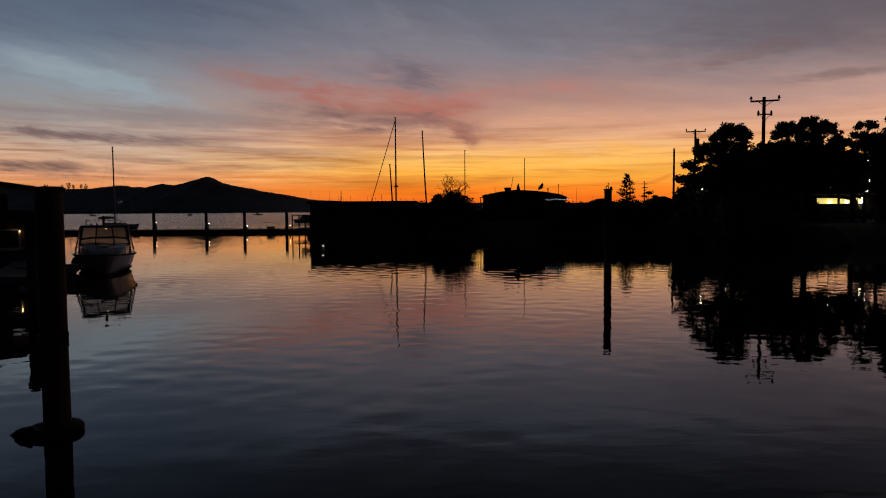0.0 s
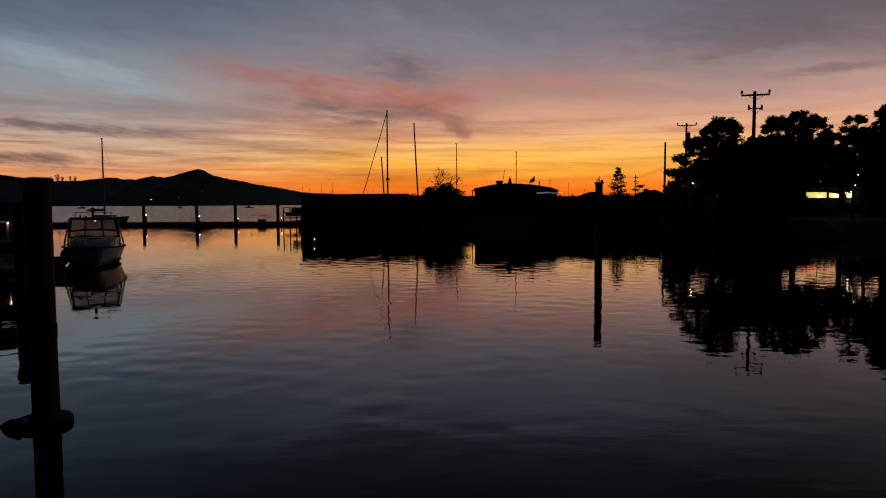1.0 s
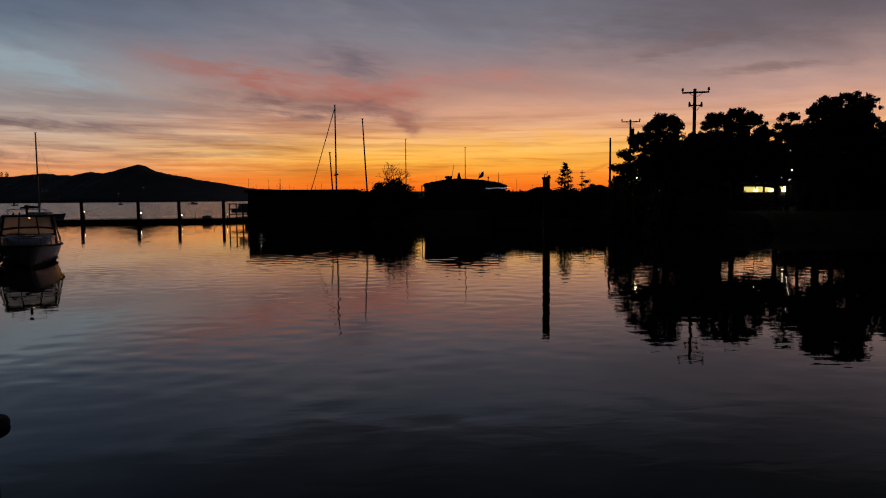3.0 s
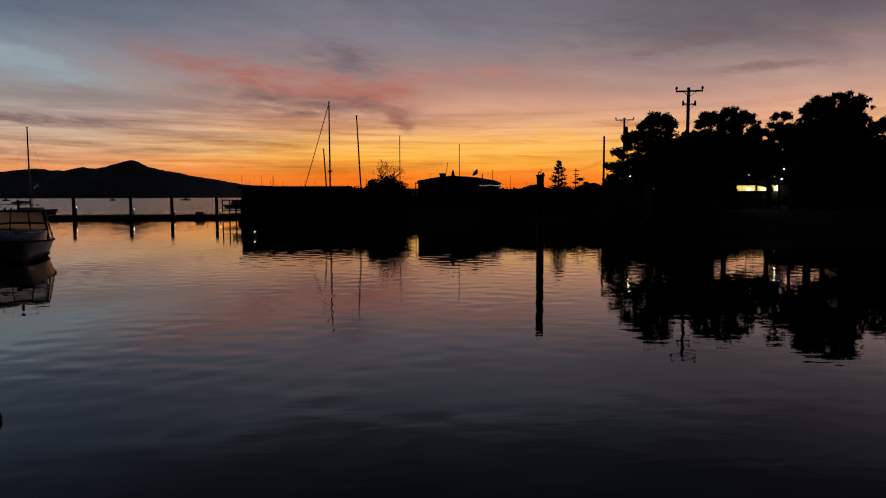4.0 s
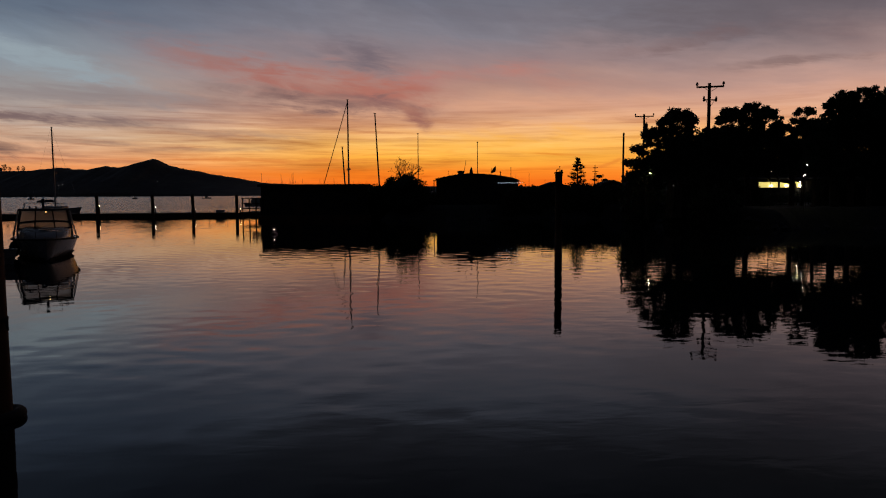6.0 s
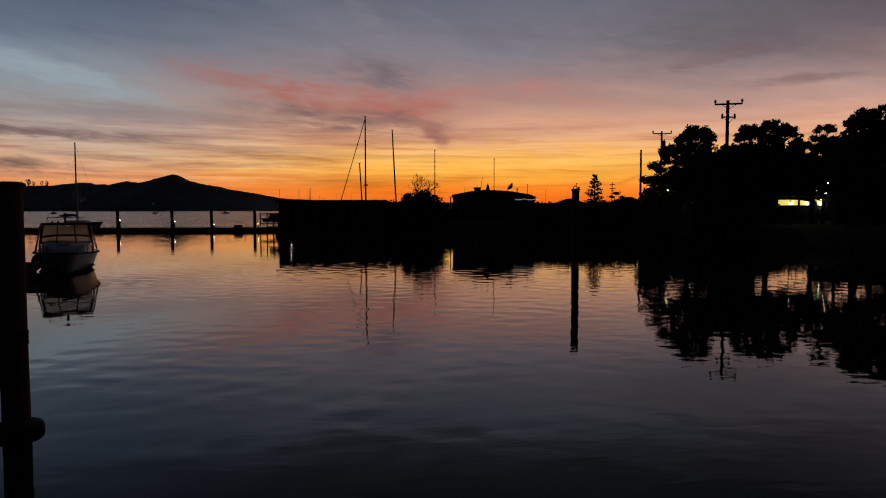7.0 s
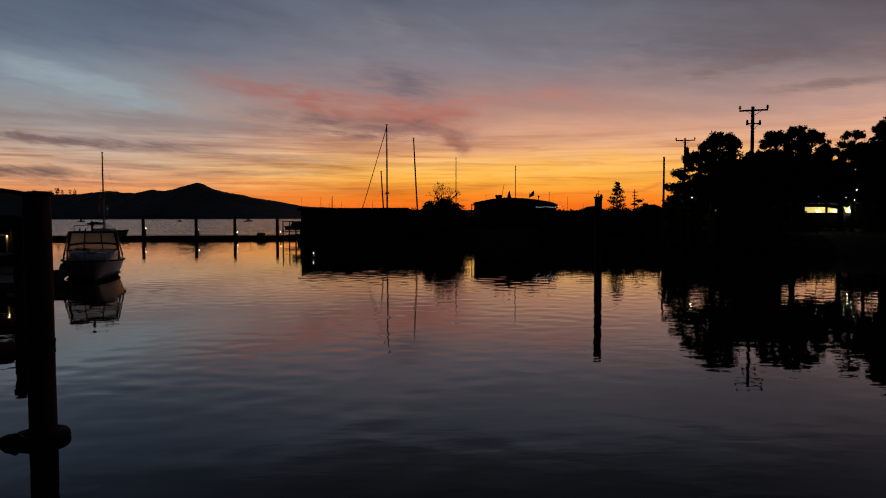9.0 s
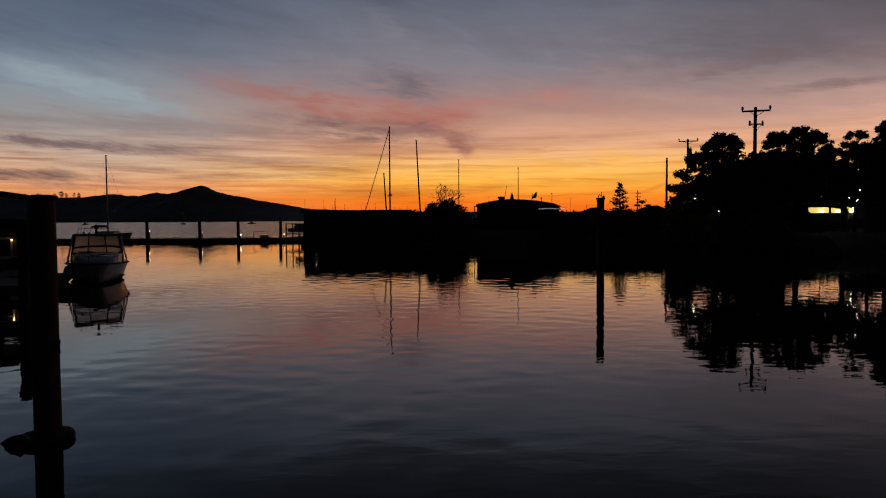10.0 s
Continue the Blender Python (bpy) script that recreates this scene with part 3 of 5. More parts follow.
# ---------------- boats ----------------
def hull_sections(length, beam, height, draft=0.25, flare=0.78, fine=1.0, n=13):
    """Stations from the bow at y = -length / 2 to the stern."""
    out = []
    for k in range(n):
        u = k / (n - 1)
        w = beam / 2 * min(1.0, (math.sin(min(1, u * 1.35 * fine) * math.pi / 2)) ** 0.75 + 0.02)
        w *= 1 - 0.12 * max(0, u - 0.7) / 0.3
        top = height * (1.0 + 0.22 * (1 - u) ** 2)
        y = -length / 2 + u * length
        rake = 0.10 * length * (1 - u) ** 3
        fl = flare * min(1, 0.35 + u)
        row = [(-w, y, top), (-w * (0.5 + fl * 0.5), y + rake * 0.4, top * 0.45), (-w * fl, y + rake * 0.7, 0.02), (-w * fl * 0.55, y + rake, -draft * 0.7),
               (0, y + rake, -draft), (w * fl * 0.55, y + rake, -draft * 0.7), (w * fl, y + rake * 0.7, 0.02), (w * (0.5 + fl * 0.5), y + rake * 0.4, top * 0.45), (w, y, top)]
        out.append(row)
    return out


def deck_of(sections, drop=0.03, inset=0.97):
    bm = bmesh.new()
    rows = []
    for s in sections:
        (x0, y0, z0), (x1, y1, z1) = s[0], s[-1]
        rows.append([bm.verts.new((x0 * inset, y0, z0 - drop)), bm.verts.new((0, y0, z0 - drop + 0.05 * abs(x0))), bm.verts.new((x1 * inset, y1, z1 - drop))])
    for a, b in zip(rows, rows[1:]):
        for j in range(2):
            bm.faces.new((a[j], b[j], b[j + 1], a[j + 1]))
    return bm


def rail_along(sections, z, k0, k1, inset=0.94, side=1, r=0.014):
    return tubed([(s[-1][0] * inset * side, s[-1][1], s[-1][2] + z) for s in sections[k0:k1]], r, 6)


def motorboat(x, y, turn):
    """Small cabin cruiser, bow towards the viewer, with a hard top on raked posts."""
    t = thing("cabin_cruiser", x, y, 0, "white cabin cruiser with a canopy, moored at the float", "boat", turn=turn)
    S = hull_sections(6.2, 2.46, 0.74)
    part("hull", loft(S), GELCOAT, t, "white moulded hull with a dark lower stripe")
    low = [[(s[1][0] * 0.985, s[2][1], 0.12), *[(p[0] * 1.012, p[1], p[2] - 0.01) for p in s[2:7]], (s[7][0] * 0.985, s[6][1], 0.12)] for s in S]
    part("bottom_paint", loft(low), DARKHULL, t)
    part("deck", deck_of(S), GELCOAT, t)
    for side in (-1, 1):
        part("rub_rail", tubed([(s[-1][0] * 1.01 * side, s[-1][1], s[-1][2] - 0.05) for s in S], 0.03, 6), RUBBER, t)
        part("bow_rail", rail_along(S, 0.28, 0, 8, 0.95, side), STEEL, t)
        for k in (1, 3, 5, 7):
            p = S[k][-1]
            part("stanchion", tubed([(p[0] * 0.95 * side, p[1], p[2] - 0.03), (p[0] * 0.95 * side, p[1], p[2] + 0.28)], 0.012, 6), STEEL, t)
    # cuddy
    cab = loft([[(-w, yy, 0.72), (-w * 0.94, yy, zz - 0.06), (-w * 0.8, yy, zz), (w * 0.8, yy, zz), (w * 0.94, yy, zz - 0.06), (w, yy, 0.72)]
                for yy, w, zz in ((-1.9, 0.35, 0.84), (-1.5, 0.62, 1.0), (-0.8, 0.84, 1.12), (-0.1, 0.93, 1.17), (0.5, 0.95, 1.17))])
    part("cabin_top", cab, GELCOAT, t)
    part("hatch", boxed((0, -0.9, 1.13), (0.45, 0.45, 0.05), 0.015), DARKGLASS, t)
    # windscreen: raked, in three lights
    z0, z1, y0, y1 = 1.15, 1.88, -0.15, 0.35
    posts = [(-0.96, -0.84), (-0.36, -0.30), (0.36, 0.30), (0.96, 0.84)]
    for a, b in posts:
        side = 0.35 if abs(a) > 0.5 else 0.0
        part("windscreen_post", tubed([(a, y0 + side, z0), (b, y1 + side, z1)], 0.048 if side else 0.026, 6), CANVAS, t)
    part("windscreen_sill", tubed([(-0.96, y0 + 0.35, z0), (-0.36, y0, z0), (0.36, y0, z0), (0.96, y0 + 0.35, z0)], 0.035, 6), CANVAS, t)
    part("windscreen_rail", tubed([(-0.91, y0 + 0.50, 1.38), (-0.60, y0 + 0.33, 1.43), (-0.33, y0 + 0.20, 1.45), (0.33, y0 + 0.20, 1.45), (0.60, y0 + 0.33, 1.43), (0.91, y0 + 0.50, 1.38)], 0.042, 6), CANVAS, t)
    for (a, b), (c, d) in zip(posts, posts[1:]):
        ya, yc = (0.35 if abs(a) > 0.5 else 0), (0.35 if abs(c) > 0.5 else 0)
        v = [(a, y0 + ya, z0), (c, y0 + yc, z0), (d, y1 + yc, z1), (b, y1 + ya, z1)]
        v2 = [(p[0], p[1] + 0.008, p[2]) for p in v]
        raw_part("windscreen_pane", v + v2, [(0, 1, 2, 3), (7, 6, 5, 4), (0, 4, 5, 1), (1, 5, 6, 2), (2, 6, 7, 3), (3, 7, 4, 0)], VINYL, t)
    top = bmesh.new()
    box(top, (0, 1.05, 1.93), (1.86, 1.75, 0.05), 0.02)
    part("hard_top", top, CANVAS, t, "dark canopy top")
    part("top_edge", tubed([(-0.93, 0.18, 1.90), (0.93, 0.18, 1.90)], 0.022, 6), CANVAS, t)
    for side in (-1, 1):
        part("aft_post", tubed([(0.98 * side, 1.85, 0.72), (0.86 * side, 1.80, 1.90)], 0.028, 6), CANVAS, t)
        part("side_curtain_bar", tubed([(0.97 * side, 0.35, 1.17), (0.99 * side, 1.85, 1.10)], 0.024, 6), CANVAS, t)
        part("curtain_bar", tubed([(1.12 * side, 0.2, 0.86), (1.02 * side, 0.32, 1.35), (0.92 * side, 0.42, 1.90)], 0.032, 6), TRIM, t)
        part("coaming", boxed((0.98 * side, 1.3, 0.90), (0.08, 1.9, 0.46), 0.02), GELCOAT, t)
        part("top_rail", tubed([(0.72 * side, 0.4, 1.95), (0.70 * side, 0.45, 2.20), (0.68 * side, 1.6, 2.20), (0.70 * side, 1.65, 1.95)], 0.014, 6), STEEL, t)
    part("top_rail", tubed([(-0.70, 0.45, 2.20), (0.68, 0.45, 2.17)], 0.014, 6), STEEL, t)
    part("radar_post", shifted(lathe([(0.05, 0), (0.045, 0.2), (0.075, 0.24), (0.075, 0.36), (0.03, 0.42)], 10), -0.02, 0.9, 1.96), CANVAS, t)
    part("whip_aerial", tubed([(0.5, 1.2, 1.95), (0.5, 1.3, 2.5)], 0.01, 5), STEEL, t)
    for a in (-0.5, -0.28):
        part("horn", shifted(lathe([(0.03, 0), (0.035, 0.06), (0.02, 0.1)], 8), a, 0.6, 1.96), CANVAS, t)
    part("helm_seat", boxed((-0.45, 1.25, 1.0), (0.5, 0.16, 0.36), 0.05), CANVAS, t)
    part("helm_seat", boxed((0.45, 1.25, 0.98), (0.5, 0.16, 0.32), 0.05), CANVAS, t)
    part("console", boxed((-0.42, 0.45, 1.05), (0.62, 0.3, 0.34), 0.04), CANVAS, t)
    part("wheel", tubed([(-0.42 + 0.17 * math.cos(a), 0.64, 1.3 + 0.17 * math.sin(a)) for a in np.linspace(0, 6.28, 13)], 0.014, 6), CANVAS, t)
    lamp = part("cabin_lamp", shifted(lathe([(0.06, 0.05), (0.06, 0.03), (0.05, 0)], 10), 0.06, 0.55, 1.83), TRIM, t)
    part("bulb", shifted(lathe([(0.008, 0), (0.02, -0.008), (0.02, -0.024), (0.008, -0.032)], 10), 0.06, 0.55, 1.83), WARM, lamp)
    part("bow_eye", shifted(lathe([(0.03, 0), (0.03, 0.03), (0.01, 0.05)], 8), 0, -2.8, 0.3), STEEL, t)
    part("cleat", boxed((0, -2.3, 0.90), (0.2, 0.05, 0.05), 0.015), STEEL, t)
    part("outboard_cowl", boxed((0, 3.25, 0.75), (0.42, 0.45, 0.6), 0.1), DARKHULL, t)
    return t


cruiser = motorboat(-14.42, 28.9, 27)


def fender(x, y, z, s=1.0):
    t = thing("fender", x, y, z, "round dark fender hanging beside the cruiser", "fender", "fenders on the cruiser")
    part("ball", lathe([(0.03 * s, -0.30 * s), (0.12 * s, -0.24 * s), (0.17 * s, -0.1 * s), (0.17 * s, 0.08 * s), (0.11 * s, 0.22 * s), (0.04 * s, 0.27 * s)], 12), RUBBER, t)
    part("line", tubed([(0, 0, 0.26 * s), (0.02, 0.03, 0.75)], 0.012, 5), ROPE, t)
    return t


fender(-14.93, 27.5, 0.40)
fender(-15.35, 28.3, 0.38, 1.1)


def dinghy(x, y, turn):
    t = thing("dinghy", x, y, 0, "small pale dinghy tied beside the cruiser", "boat", turn=turn)
    S = hull_sections(2.6, 1.15, 0.46, 0.12, 0.8)
    part("hull", loft(S, False), GELCOAT, t)
    part("floor", deck_of(S, 0.3, 0.8), PLANK, t)
    for y0 in (-0.2, 0.7):
        part("thwart", boxed((0, y0, 0.34), (1.0, 0.22, 0.03), 0.008), PLANK, t)
    for side in (-1, 1):
        part("gunwale", tubed([(s[-1][0] * side, s[-1][1], s[-1][2]) for s in S], 0.03, 6), GELCOAT, t)
    part("foredeck", loft([[(-0.05, -1.28, 0.57), (0.05, -1.28, 0.57)], [(-0.36, -0.95, 0.56), (0.36, -0.95, 0.56)], [(-0.5, -0.65, 0.53), (0.5, -0.65, 0.53)]], False), GELCOAT, t)
    return t


dinghy(-14.97, 25.94, 70)


def sailboat(x, y, mast, length, label, turn=90, stay=None, lean=0.0, spreader=0.55, group="", bare=False, thick=0.105):
    """A moored yacht: hull, coachroof, mast with spreaders and rigging, boom with a rolled sail."""
    t = thing("sailboat", x, y, 0, label, "sailboat", group, turn=turn)
    S = hull_sections(length, length * 0.29, 0.85, 0.4, 0.75)
    part("hull", loft(S), GELCOAT, t)
    part("deck", deck_of(S), GELCOAT, t)
    part("coachroof", boxed((0, -length * 0.02, 1.02), (length * 0.17, length * 0.36, 0.36), 0.08), GELCOAT, t)
    part("mast", tubed([(0, -0.1, 0.9), (0, -0.1 + lean * 0.5, mast * 0.5), (0, -0.1 + lean, mast)], [thick, thick * 0.95, thick * 0.72], 10), SPAR, t)
    if thick > 0.05:
        part("masthead", boxed((0, -0.1 + lean, mast + 0.03), (0.10, 0.34, 0.06), 0.015), SPAR, t)
    if bare:
        return t
    part("boom", tubed([(0, 0.0, 1.75), (0, length * 0.33, 1.72)], 0.06, 8), SPAR, t)
    part("rolled_sail", tubed([(0, 0.1, 1.86), (0, length * 0.15, 1.9), (0, length * 0.32, 1.82)], [0.13, 0.15, 0.08], 8), CANVAS, t)
    h = mast * spreader
    part("spreader", tubed([(-0.55, -0.1, h), (0.55, -0.1, h)], 0.025, 6), SPAR, t)
    for side in (-1, 1):
        part("shroud", tubed([(side * length * 0.13, 0, 0.9), (side * 0.5, -0.1, h), (0, -0.1 + lean, mast * 0.97)], 0.006, 4), STEEL, t)
    end = stay if stay else -length * 0.48
    part("forestay", tubed([(0, end, 1.0), (0, -0.15 + lean * 0.97, mast * 0.97)], 0.048 if stay else 0.008, 6), CANVAS if stay else STEEL, t)
    if not stay:
        part("backstay", tubed([(0, length * 0.48, 0.9), (0, -0.05 + lean, mast)], 0.006, 4), STEEL, t)
    return t


sailboat(-5.68, 84, 13.9, 10.5, "tall-masted sailboat with a furled jib, moored behind the boathouse", -90, stay=-3.95)
sailboat(-2.05, 86, 12.5, 9.0, "sailboat with a bare, slightly raked mast behind the boathouse", 90, lean=0.6, bare=True)
short_rig = sailboat(-6.65, 91, 8.7, 7.0, "smaller sailboat with a short mast behind the boathouse", 90, bare=True, lean=0.5)
part("radar_dome", shifted(lathe([(0.05, 0), (0.26, 0.03), (0.28, 0.12), (0.2, 0.22), (0.05, 0.26)], 12), 0, -0.42, 5.7), SPAR, short_rig)
part("radar_bracket", boxed((0, -0.22, 5.68), (0.06, 0.4, 0.06), 0.01), SPAR, short_rig)
sailboat(2.95, 94, 10.7, 8.0, "sailboat with a thin mast beyond the shrubs", 90, bare=True, thick=0.07)
sailboat(-43.8, 90.5, 11.2, 7.4, "sailboat with a slim mast moored outside the floating dock", 80)
fleet = sailboat(-28, 168, 7.6, 7.5, "small yacht in the distant marina, its mast bare", 90, group="yachts in the far marina", bare=True, thick=0.042)
rng = np.random.default_rng(21)
for k in range(64):
    d = rng.uniform(150, 230)
    x = rng.uniform(-0.20, 0.33) * d if k > 30 else rng.uniform(-0.19, 0.02) * d
    s = rng.uniform(0.55, 1.0)
    c = copy_thing(fleet, pose(x, d, 0, 0, 0, 90 + rng.uniform(-8, 8)))
    c.scale = (s, s, s)

for x, y, L, a in [(-136, 500, 7, 80), (-268, 520, 5, 95), (-190, 510, 4, 90)]:
    t = thing("moored_launch", x, y, 0, "small dark launch moored out in the bay", "boat", "launches in the bay", turn=a)
    S = hull_sections(L, L * 0.3, 0.8, 0.3)
    part("hull", loft(S), DARKHULL, t)
    part("deck", deck_of(S), GELCOAT, t)
    part("wheelhouse", boxed((0, L * 0.05, 1.25), (L * 0.18, L * 0.25, 0.95), 0.1), GELCOAT, t)


# ---------------- floating dock across the basin ----------------
dock = thing("floating_dock", -32, 80, 0, "long low floating dock with dark timber sides", "dock")
part("deck", boxed((0, 1.1, 0.41), (37, 2.2, 0.06), 0.01), PLANK, dock)
for y0 in (-0.02, 2.22):
    part("fascia", boxed((0, y0, 0.14), (37, 0.06, 0.52), 0.01), PILE, dock)
for k in range(12):
    part("float", boxed((-17 + k * 3.1, 1.1, 0.05), (2.4, 1.9, 0.5), 0.05), DARKHULL, dock)
for k in range(9):
    part("cleat", boxed((-16.5 + k * 4.1, 0.18, 0.47), (0.28, 0.07, 0.07), 0.02), IRON, dock)


def dock_pile(x, y, h, r, label="dark timber mooring pile through the dock", group="dock piles"):
    t = thing("mooring_pile", x, y, 0, label, "pile", group)
    part("shaft", tubed([(0, 0, -1.2), (0.01, 0, h * 0.4), (0, 0, h)], [r * 1.06, r, r * 0.97], 14, 0.02), PILE, t)
    part("cap", shifted(lathe([(r * 1.06, 0), (r * 1.06, 0.05), (r * 0.5, 0.10)], 14), 0, 0, h), PILE, t)
    return t


for x in (-33.95, -27.8, -23.3, -18.35):
    dock_pile(x, 79.72, 2.4, 0.185)


def dock_lamp(x, y, z, top, mat):
    t = thing("dock_lamp", x, y, z, "slim dark power pedestal with a small lit lamp", "lamp", "lamps along the dock")
    part("pedestal", boxed((0, 0, (top - 0.06) / 2), (0.12, 0.12, top - 0.06), 0.02), DARKHULL, t)
    part("hood", boxed((0, 0.0, top + 0.065), (0.16, 0.16, 0.04), 0.015), DARKHULL, t)
    part("lens", boxed((0, 0, top), (0.06, 0.06, 0.09), 0.012), mat, t)
    return t


for x, top, m in ((-33.88, 0.9, WARM), (-27.66, 0.72, WHITE), (-23.16, 0.40, WHITE), (-18.06, 0.45, WARM)):
    dock_lamp(x, 80.2, 0.44, top, m)
rack = thing("pipe_rack", -20.8, 81, 0.44, "thin pipe frame standing on the dock", "rack")
for sx in (-1.05, 1.05):
    part("upright", tubed([(sx, 0, 0), (sx, 0, 0.75)], 0.03, 6), STEEL, rack)
part("crossbar", tubed([(-1.05, 0, 0.75), (1.05, 0, 0.75)], 0.03, 6), STEEL, rack)
locker = thing("dock_box", -20.4, 80.4, 0.44, "low pale dock box with a sloping lid", "box")
part("body", boxed((0, 0, 0.14), (0.9, 0.5, 0.28), 0.02), TRIM, locker)
part("lid", boxed((0, 0, 0.31), (0.96, 0.56, 0.06), 0.02), TRIM, locker)


# ---------------- boathouse ----------------
bh = thing("boathouse", -7.95, 71.2, 0, "long dark flat-roofed floating boathouse", "boathouse")
bh.scale = (0.96, 1, 1)
part("raft", boxed((0, 0, 0.2), (11.4, 8.6, 0.5), 0.05), PILE, bh)
part("wall", boxed((0, 0, 1.85), (10.8, 8.0, 2.85), 0.01), SIDING, bh)
part("roof", boxed((0, 0, 3.38), (11.3, 8.6, 0.16), 0.02), ROOFING, bh)
part("fascia", boxed((0, -4.33, 3.36), (11.34, 0.05, 0.26), 0.008), SIDING, bh)
for k in range(16):
    part("batten", boxed((-5.2 + k * 0.69, -4.02, 1.85), (0.05, 0.04, 2.8), 0.006), SIDING, bh)
for x in (-3.6, 0.3, 3.7):
    w = part("window", boxed((x, -4.03, 2.15), (1.2, 0.05, 0.85), 0.01), DARKGLASS, bh)
    for sx in (-0.62, 0.62):
        part("jamb", boxed((x + sx, -4.06, 2.15), (0.07, 0.06, 0.98), 0.008), SIDING, w)
    for sz in (-0.46, 0.46):
        part("rail", boxed((x, -4.06, 2.15 + sz), (1.2, 0.06, 0.07), 0.008), SIDING, w)
door = part("door", boxed((-1.7, -4.03, 1.48), (0.9, 0.06, 2.02), 0.01), PILE, bh)
part("door_handle", shifted(lathe([(0.03, 0), (0.04, 0.03), (0.02, 0.05)], 8), -1.35, -4.08, 1.45), IRON, door)

porch = thing("boathouse_porch", -14.25, 71.2, 0, "open timber porch with rails at the boathouse end", "porch")
part("deck", boxed((0, 0, 0.72), (1.9, 6.5, 0.12), 0.01), PLANK, porch)
for x in (-0.85, -0.2, 0.45, 0.9):
    for y in (-3.1, 0, 3.1):
        part("post", tubed([(x, y, -0.8), (x, y, 2.15)], 0.06, 6), PILE, porch)
for z in (1.15, 1.65, 2.15):
    part("rail", boxed((0, -3.1, z), (1.9, 0.06, 0.09), 0.01), PILE, porch)
part("screen", boxed((0.1, 0.2, 1.75), (1.5, 0.05, 0.8), 0.01), TRIM, porch, "pale weathered screen panel")
buoy = thing("lamp_buoy", -7.63, 43.0, 0, "small dark mooring buoy with a tiny white lamp", "buoy")
part("float", lathe([(0.06, -0.16), (0.19, -0.10), (0.22, 0.0), (0.19, 0.09), (0.06, 0.15)], 14), RUBBER, buoy)
part("stalk", tubed([(0, 0, 0.12), (0, 0, 0.29)], 0.014, 6), IRON, buoy)
part("bulb", shifted(lathe([(0.006, -0.02), (0.018, -0.01), (0.018, 0.01), (0.006, 0.02)], 10), 0, 0, 0.31), WHITE, buoy)


# ---------------- shoreline house, shrubs, fences ----------------
def bare_tree(x, y, z, h, spread, seed, label):
    """A leafless tree with a sparse haze of twigs."""
    rng = random.Random(seed)
    t = thing("bare_tree", x, y, z, label, "tree")
    limbs, twigs = bmesh.new(), bmesh.new()
    part("trunk", tubed([(0, 0, -0.2), (0.05, 0, h * 0.35)], [0.13, 0.09], 8), BARK, t)

    def grow(p, d, length, r, level):
        e = p + d * length
        tube(twigs if level > 2 else limbs, [p, p.lerp(e, 0.5) + Vector((rng.uniform(-1, 1), rng.uniform(-1, 1), 0)) * length * 0.07, e], [r, r * 0.8, r * 0.6], 5)
        if level < 5:
            for _ in range(rng.choice((2, 3, 3))):
                nd = (d + Vector((rng.uniform(-1, 1), rng.uniform(-1, 1), rng.uniform(-0.5, 0.7))) * 0.85).normalized()
                grow(e, nd, length * rng.uniform(0.55, 0.78), r * 0.6, level + 1)

    for k in range(5):
        a = 2 * math.pi * k / 5
        grow(Vector((0.05, 0, h * 0.33)), Vector((math.cos(a) * spread, math.sin(a) * spread, 1)).normalized(), h * 0.22, 0.055, 1)
    part("branchwork", limbs, BARK, t)
    part("twigwork", twigs, BARK, t)
    lr = np.random.default_rng(seed)
    v, f = leaves(puffs([(0, 0, h * 0.80, h * 0.19, h * 0.15, h * 0.17), (0.1, 0, h * 0.62, h * 0.20, h * 0.15, h * 0.12)], lr, 0.7), 20, 0.06, lr, 0.1)
    raw_part("last_leaves", v, f, SHRUB, t)
    return t


bare_tree(0.85, 67.5, 1.0, 5.4, 0.32, 5, "small bare tree rising behind the shrub")
tree("round_shrub", 0.75, 66.2, 0.8, [(0, 0, 2.55, 1.75, 1.3, 1.3), (-1.1, 0.2, 2.0, 1.2, 1.0, 1.2), (1.35, 0, 1.9, 1.35, 1.0, 1.2), (0.1, -0.3, 0.9, 2.5, 1.2, 0.9), (-2.7, 0, 1.9, 0.8, 0.7, 0.85)],
     [(0, 0, 0.1, 1.6), (0.4, 0.1, 0.08, 1.4)], "dense dark rounded shrub at the water's edge", "shrub", 10, 60, 0.12, SHRUB, 31)


def hedge(x0, x1, y, tops, seed, label, depth=1.4):
    """A run of dark bushes: solid twiggy core under many leaves."""
    rng = np.random.default_rng(seed)
    lobes = []
    x = x0
    while x < x1:
        h = float(np.interp(x, [p[0] for p in tops], [p[1] for p in tops])) * rng.uniform(0.88, 1.0)
        lobes.append((x, y, h * 0.5, rng.uniform(0.9, 1.4), depth, h * 0.5))
        lobes.append((x, y, h * 0.26, rng.uniform(0.9, 1.2), depth, h * 0.30))
        lobes.append((x + rng.uniform(-0.3, 0.3), y, h * 0.72, rng.uniform(0.7, 1.0), depth * 0.8, h * 0.25))
        x += rng.uniform(0.7, 1.0)
    t = thing("hedge", 0, 0, 0, label, "hedge", kind="stuff")
    v, f = leaves(lobes, 26, 0.15, rng, 0.7)
    raw_part("leaves", v, f, SHRUB, t)
    core = bmesh.new()
    for lx, ly, lz, rx, ry, rz in lobes:
        r = bmesh.ops.create_icosphere(core, subdivisions=1, radius=1.0)
        bmesh.ops.scale(core, vec=(rx * 0.85, ry * 0.8, rz * 0.9), verts=r["verts"])
        bmesh.ops.translate(core, vec=(lx, ly, lz), verts=r["verts"])
    part("core", core, BARK, t)
    return t


